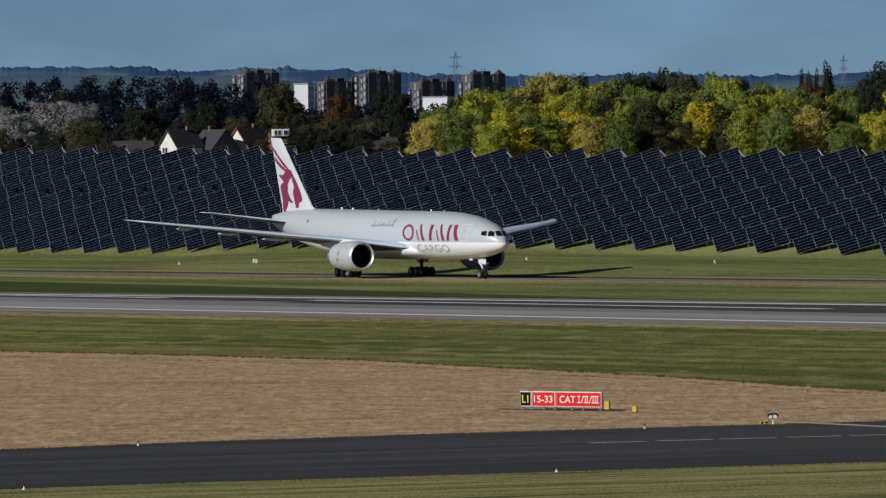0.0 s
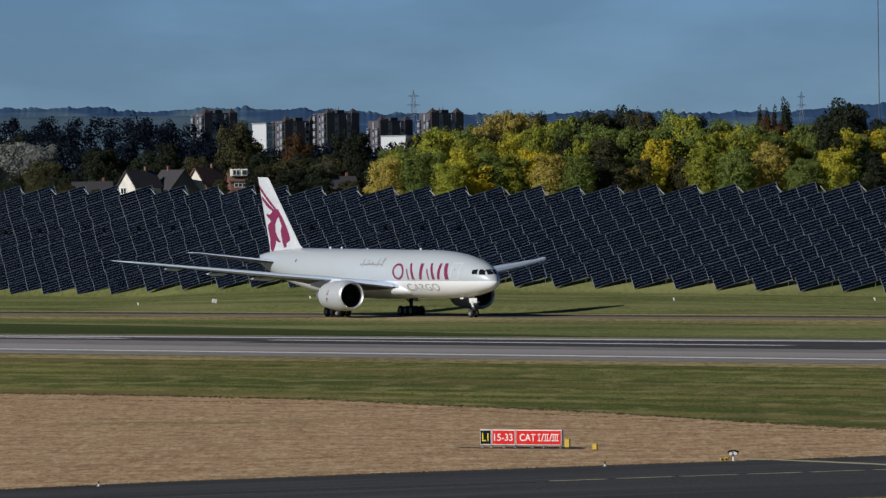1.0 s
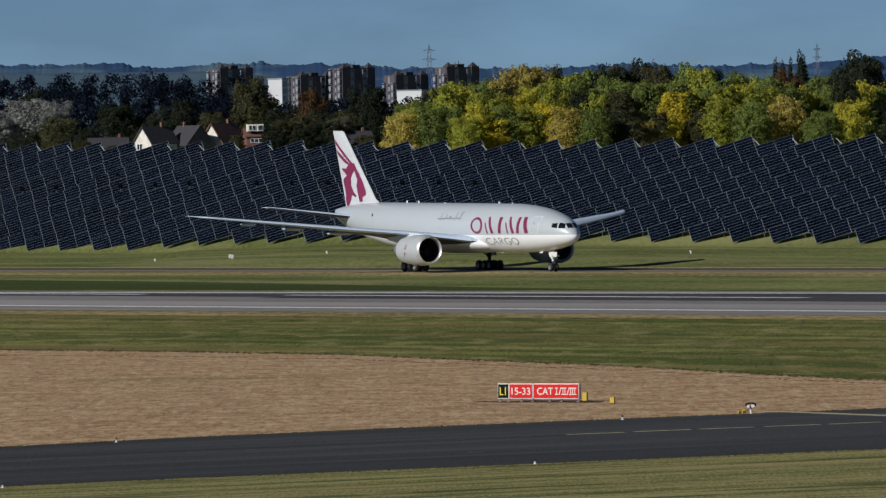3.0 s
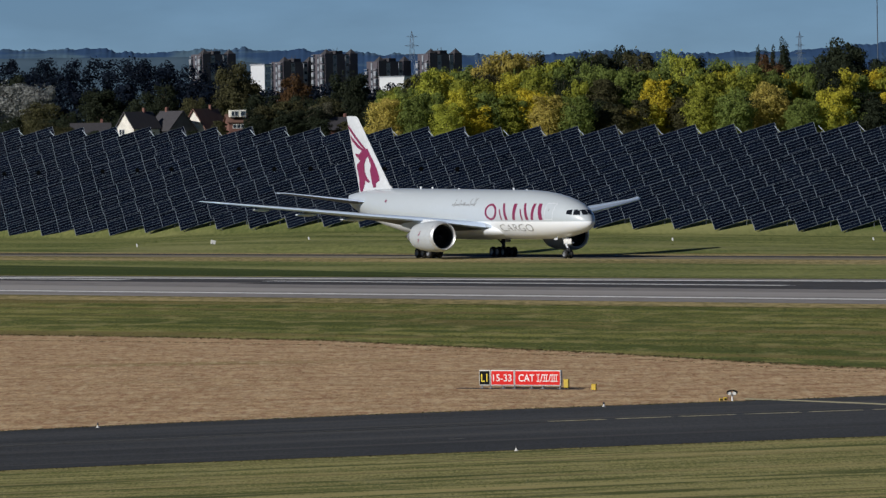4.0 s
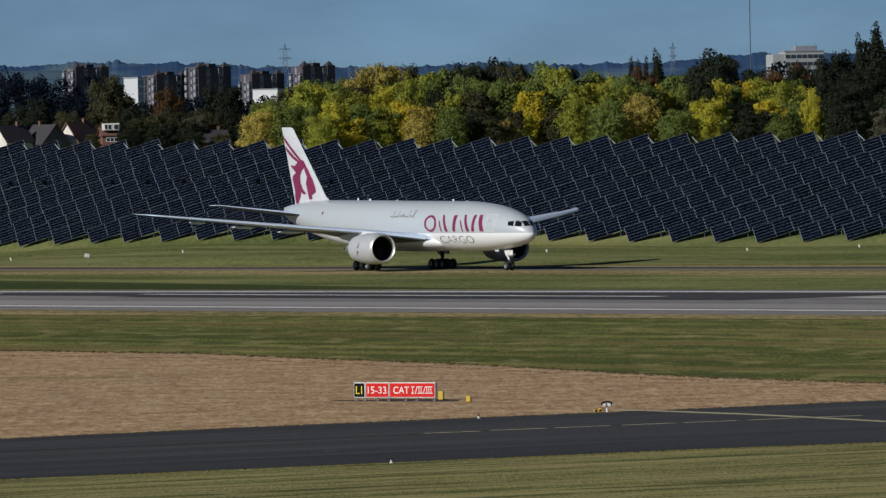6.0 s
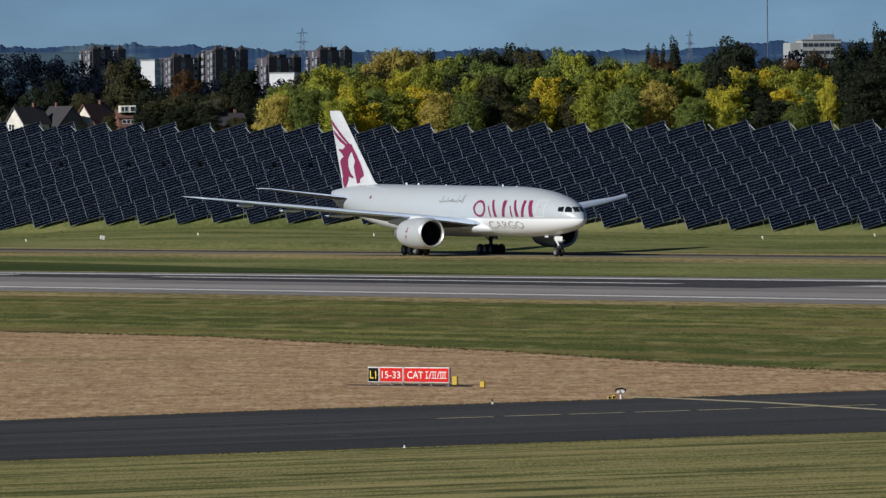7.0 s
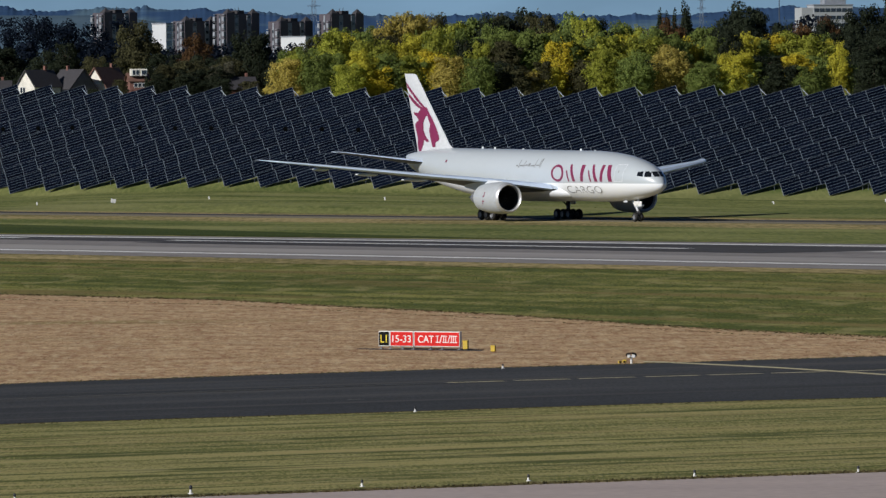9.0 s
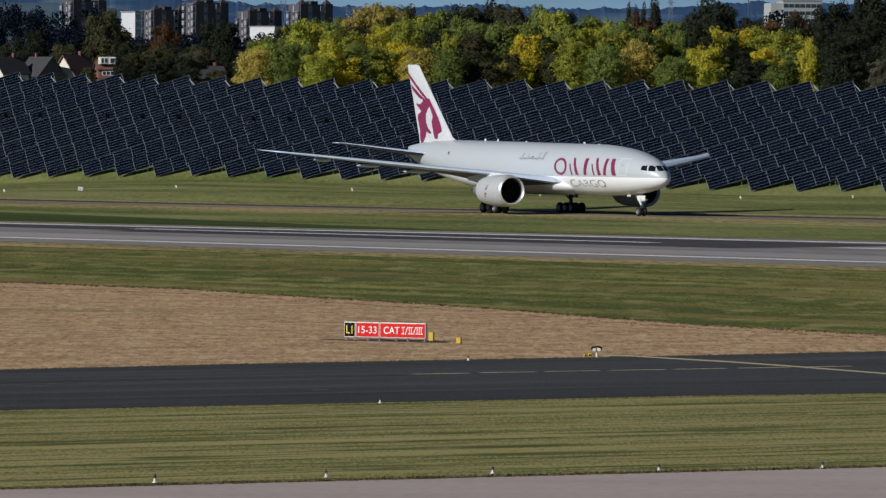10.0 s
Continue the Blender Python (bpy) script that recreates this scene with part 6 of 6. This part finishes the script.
def build_box(x, y, w, h, label):
    b = thing("junction_box", pose(x, y, 0.02, 0, 0, -20), label, "junction box", "yellow junction boxes")
    bm = bmesh.new()
    box(bm, (0, 0, h * 0.56), (w, w * 0.8, h * 0.88), None, 0, 0.02)
    part("case", bm, M["box_yellow"], b)
    bm = bmesh.new()
    box(bm, (0, 0, h * 1.0), (w * 1.08, w * 0.9, 0.04), None, 0, 0.01)
    part("lid", bm, M["box_yellow"], b)
    for sx in (-1, 1):
        bm = bmesh.new()
        rod(bm, (sx * w * 0.3, 0, 0), (sx * w * 0.3, 0, h * 0.16), 0.03, None, 6)
        part("foot", bm, M["gear_metal"], b)


build_box(4.86, 391.2, 0.28, 0.52, "bright yellow junction box beside the red sign")
build_box(6.32, 387.4, 0.26, 0.36, "small yellow junction box on dry grass")


def build_guard_light(x, y):
    g_ = thing("runway_guard_light", pose(x, y, 0.03, 0, 0, -8), "pair of black-hooded guard lamps on a white post", "airfield light")
    for sx in (-0.13, 0.13):
        bm = bmesh.new()
        lathe(bm, [(-0.16, 0.09), (-0.14, 0.105), (0.06, 0.105), (0.10, 0.06)], "y", (sx, 0, 0.40), 14)
        lamp_ = part("lamp_head", bm, M["sign_white"], g_, "white lamp head", 40)
        bm = bmesh.new()
        box(bm, (0, 0, 0), (0.23, 0.34, 0.07), pose(sx, -0.05, 0.53, 0, 14 if sx > 0 else -14, 0), 0, 0.02)
        box(bm, (0, 0, 0), (0.05, 0.30, 0.13), pose(sx * 1.9, -0.05, 0.45), 0, 0.01)
        part("hood", bm, M["sign_black"], lamp_, "black hood")
    bm = bmesh.new()
    rod(bm, (0, 0, 0), (0, 0, 0.36), 0.055, 0.05, 10)
    box(bm, (0, 0, 0.36), (0.42, 0.10, 0.06), None, 0, 0.01)
    part("post", bm, M["sign_white"], g_, "white post")
    bm = bmesh.new()
    box(bm, (-0.36, 0.05, 0.12), (0.20, 0.22, 0.17), None, 0, 0.02)
    box(bm, (-0.60, 0.05, 0.08), (0.20, 0.20, 0.12), None, 0, 0.02)
    case_ = part("transformer_box", bm, M["box_yellow"], g_, "yellow and black transformer box")
    for bx, bz in ((-0.36, 0.10), (-0.58, 0.08)):
        bm = bmesh.new()
        box(bm, (bx, -0.08, bz), (0.10, 0.04, 0.10), pose(0, 0, 0), 0, 0.01)
        part("cover", bm, M["sign_black"], case_, "black cover plate")


build_guard_light(13.2, 368.0)


def build_edge_light():
    e = thing("edge_light", pose(0, 0, 0), "small white cone edge light with a dark cap", "airfield light", "edge lights")
    bm = bmesh.new()
    lathe(bm, [(0.0, 0.13), (0.03, 0.13), (0.05, 0.07), (0.19, 0.045)], "z", (0, 0, 0), 14)
    part("base", bm, M["sign_white"], e, "white cone base", 40)
    bm = bmesh.new()
    lathe(bm, [(0.20, 0.06), (0.24, 0.075), (0.34, 0.06), (0.37, 0.03)], "z", (0, 0, 0), 14)
    part("cap", bm, M["dark_metal"], e, "dark lamp cap", 40)
    return e


edge = build_edge_light()
edge.matrix_basis = pose(-6.5, 243.5, 0.03) @ Matrix.Scale(0.82, 4)
for ex_, ey_ in ((-12.4, 240.2), (-0.6, 247.5), (5.3, 250.4), (11.3, 252.7), (17.3, 254.6), (23.2, 257.6), (1.6, 309.8), (6.4, 362.4), (-18.6, 344.0), (-20.8, 295.8)):
    copy_thing(edge, pose(ex_, ey_, 0.03) @ Matrix.Scale(0.82, 4))


def build_marker(x, y, h, lean, label):
    m_ = thing("marker_board", pose(x, y, ground_z(x, y), 0, 0, 10), label, "marker board", "markers on the bank")
    bm = bmesh.new()
    box(bm, (0, 0, h * 0.62), (h * (0.9 if h > 0.6 else 0.5), 0.06, h * (0.75 if h > 0.6 else 1.1)), pose(0, 0, 0, -20, lean, 0), 0, 0.02)
    part("board", bm, M["sign_white"], m_, "white board")
    bm = bmesh.new()
    rod(bm, (0, 0.05, -0.1), (0, 0.05, h * 0.5), 0.04, None, 6)
    part("stake", bm, M["gear_metal"], m_)


build_marker(-38.1, 1019, 0.80, 12, "white tilted marker board on the bank")
for mx, my in ((-24.9, 1050), (27.8, 1000), (56.5, 1005), (73.0, 1012), (-49.5, 1030), (1.2, 1028)):
    build_marker(mx, my, 0.42, -10, "small white marker post on the bank")

# painted lines of the near taxiway
TW = Vector((0.845, 0.535)).normalized()
for k, (x, y) in enumerate(((3.5, 342.9), (6.8, 345.0), (10.0, 346.8), (13.3, 348.6), (16.5, 350.4), (19.8, 352.2), (23.0, 354.0))):
    q = Vector((2.75, 1.5))
    n_ = Vector((-0.12, 0.22)) * 2.0
    sheet("taxiway_line", [(x, y), (x + q.x, y + q.y), (x + q.x + n_.x, y + q.y + n_.y), (x + n_.x, y + n_.y)], 0.05, M["yellow_line"], "worn pale yellow taxiway dash")
sheet("taxiway_line", [(-30, 316.3), (-16.9, 327.0), (-9.2, 333.4), (-1.2, 339.4), (3.5, 342.7), (3.5, 343.1), (-1.2, 339.8), (-9.2, 333.8), (-16.9, 327.4), (-30, 316.8)], 0.05, M["faint_line"], "faint worn taxiway line")
CURVE = [(13.9, 370.2), (15.1, 368.9), (17.4, 365.0), (20.1, 360.4), (22.6, 355.0), (25.5, 348.2), (28.6, 340.5)]
sheet("taxiway_line", [(x, y - 0.95) for x, y in CURVE] + [(x, y + 0.95) for x, y in CURVE[::-1]], 0.055, M["yellow_line"], "yellow curved taxiway line")
sheet("taxiway_scuff", [(-1.4, 323.2), (-0.7, 323.5), (-0.7, 324.1), (-1.4, 323.8)], 0.05, M["faint_line"], "pale scuff on the taxiway")

# ---------------------------------------------------------------- rough turf
def build_turf(name, mat, label, seed, count, inside, height, width, lift=0.0):
    """Tufts of blades over a stretch of ground, each three leaning blades."""
    rng = random.Random(seed)
    verts, faces = [], []
    made = 0
    while made < count:
        q = inside(rng)
        if q is None:
            continue
        x, y = q
        z = ground_z(x, y) + lift - 0.01
        made += 1
        size = rng.uniform(0.55, 1.3)
        for _ in range(3):
            a = rng.uniform(0, math.pi)
            ca, sa = math.cos(a) * width * 0.5 * size, math.sin(a) * width * 0.5 * size
            ox, oy = rng.uniform(-width, width) * 0.3, rng.uniform(-width, width) * 0.3
            k = len(verts)
            verts += [(x + ox - ca, y + oy - sa, z), (x + ox + ca, y + oy + sa, z), (x + ox + rng.uniform(-0.4, 0.4) * width, y + oy + rng.uniform(-0.4, 0.4) * width, z + height * size * rng.uniform(0.6, 1.1))]
            faces.append((k, k + 1, k + 2))
    me = bpy.data.meshes.new(name)
    me.from_pydata(verts, [], faces)
    me.materials.append(mat)
    return tagged(new(name, me), label, "grass", kind="stuff")


def strip_between(low, high, x0, x1):
    """Random places between two lines y(x)."""
    def pick(rng):
        x = rng.uniform(x0, x1)
        a, b = blend(x, low), blend(x, high)
        return (x, a + (b - a) * rng.random()) if b > a + 0.1 else None
    return pick


def in_band(n0, n1, s0, s1):
    def pick(rng):
        q = ACROSS * rng.uniform(n0, n1) + ALONG * rng.uniform(s0, s1)
        return (q.x, q.y) if abs(q.x) < 0.085 * q.y + 6 else None
    return pick


TWY_TOP = [(-60, 315), (-25.5, 339), (-16, 347.8), (-5, 355.9), (6, 362.8), (18.6, 370.3), (37, 383)]
TWY_FOOT = [(-70, 262), (-22, 296.2), (-13.9, 301.7), (0.6, 309.7), (16, 318.7), (25.7, 322.7), (75, 352)]
DRY_TOP = [(-60, 560), (-23.6, 520), (-10.9, 503), (-2.8, 484.6), (7.9, 461.6), (15.1, 441), (21.3, 424.5), (27.4, 413), (32.2, 404), (37, 383)]
APRON_TOP = [(-70, 208), (-11.6, 239.2), (19.7, 256), (75, 284)]


def dry_zone(rng):
    x = rng.uniform(-40, 37)
    a, b = blend(x, TWY_TOP), blend(x, DRY_TOP)
    y = a + (b - a) * rng.random()
    return (x, y) if abs(x) < 0.085 * y and b > a else None


def green_zone(rng):
    q = ACROSS * rng.uniform(255, 392) + ALONG * rng.uniform(-680, -330)
    return (q.x, q.y) if abs(q.x) < 0.085 * q.y + 4 and q.y > blend(q.x, DRY_TOP) + 0.3 and q.y > 380 else None


build_turf("dry_turf", M["dry"], "tufts of dry bleached grass", 71, 30000, dry_zone, 0.035, 0.14)
build_turf("green_turf", M["grass"], "tufts of rough green grass", 72, 30000, green_zone, 0.03, 0.18)
build_turf("mown_turf", M["mown"], "short tufts of mown grass", 73, 24000, strip_between(APRON_TOP, TWY_FOOT, -26, 30), 0.018, 0.10)
build_turf("bank_turf", M["bank_grass"], "tufts of grass on the bank", 75, 14000, in_band(600, 700, -1150, -560), 0.025, 0.35)
build_turf("edge_turf", M["edge_grass"], "ragged dry grass along the taxiway edge", 76, 5000, lambda rng: (lambda x: (x, blend(x, TWY_TOP) + rng.uniform(-0.6, 0.9)))(rng.uniform(-34, 37)), 0.09, 0.16)
build_turf("edge_turf", M["edge_grass"], "ragged grass along the taxiway edge", 77, 4000, lambda rng: (lambda x: (x, blend(x, TWY_FOOT) + rng.uniform(-0.8, 0.5)))(rng.uniform(-30, 32)), 0.07, 0.14)
build_turf("edge_turf", M["edge_grass"], "ragged grass along the apron edge", 78, 8000, lambda rng: (lambda x: (x, blend(x, APRON_TOP) + rng.uniform(-0.5, 0.9)))(rng.uniform(-20, 24)), 0.10, 0.16)
build_turf("edge_turf", M["edge_grass"], "ragged green grass along the dry grass", 79, 3000, lambda rng: (lambda x: (x, blend(x, DRY_TOP) + rng.uniform(-3.0, 1.5)))(rng.uniform(-40, 36)), 0.10, 0.24)

build_turf("edge_turf", M["edge_grass"], "thin line of darker grass across the dry grass", 80, 2600, lambda rng: (lambda x: (x, blend(x, DRY_TOP) - 11.0 + 0.12 * x + rng.uniform(-0.9, 0.9)))(rng.uniform(-40, 30)), 0.07, 0.24)
build_turf("dry_turf", M["dead_tuft"], "darker dead tufts in the dry grass", 81, 9000, dry_zone, 0.06, 0.20)
build_turf("dry_turf", M["pale_tuft"], "pale straw tufts along the taxiway", 84, 9000, lambda rng: (lambda x: (x, blend(x, TWY_TOP) + 0.3 + 9.0 * rng.random() ** 1.7))(rng.uniform(-34, 30)), 0.05, 0.20)
build_turf("mown_turf", M["olive_tuft"], "darker tufts in the mown grass", 82, 7000, strip_between(APRON_TOP, TWY_FOOT, -26, 30), 0.025, 0.08)
build_turf("green_turf", M["olive_tuft"], "darker tufts in the green grass", 83, 14000, green_zone, 0.035, 0.16)


def motions():
    walk(aircraft, [(t, pose(x, y, 0.03, -0.4, 0, a)) for t, x, y, a in TAXI])
    # the wheels roll along with the distance gone
    gone = [0.0]
    for a, b in zip(TAXI, TAXI[1:]):
        gone.append(gone[-1] + math.hypot(b[1] - a[1], b[2] - a[2]))
    for tyre, x, y, r in WHEELS:
        rows = []
        for k in range(81):
            t = 10.0 * k / 80
            s = blend(t, [(row[0], g_) for row, g_ in zip(TAXI, gone)])
            rows.append((t, pose(x, y, r, 0, math.degrees(s / r) % 360.0, 0)))
        walk(tyre, rows)


motions()
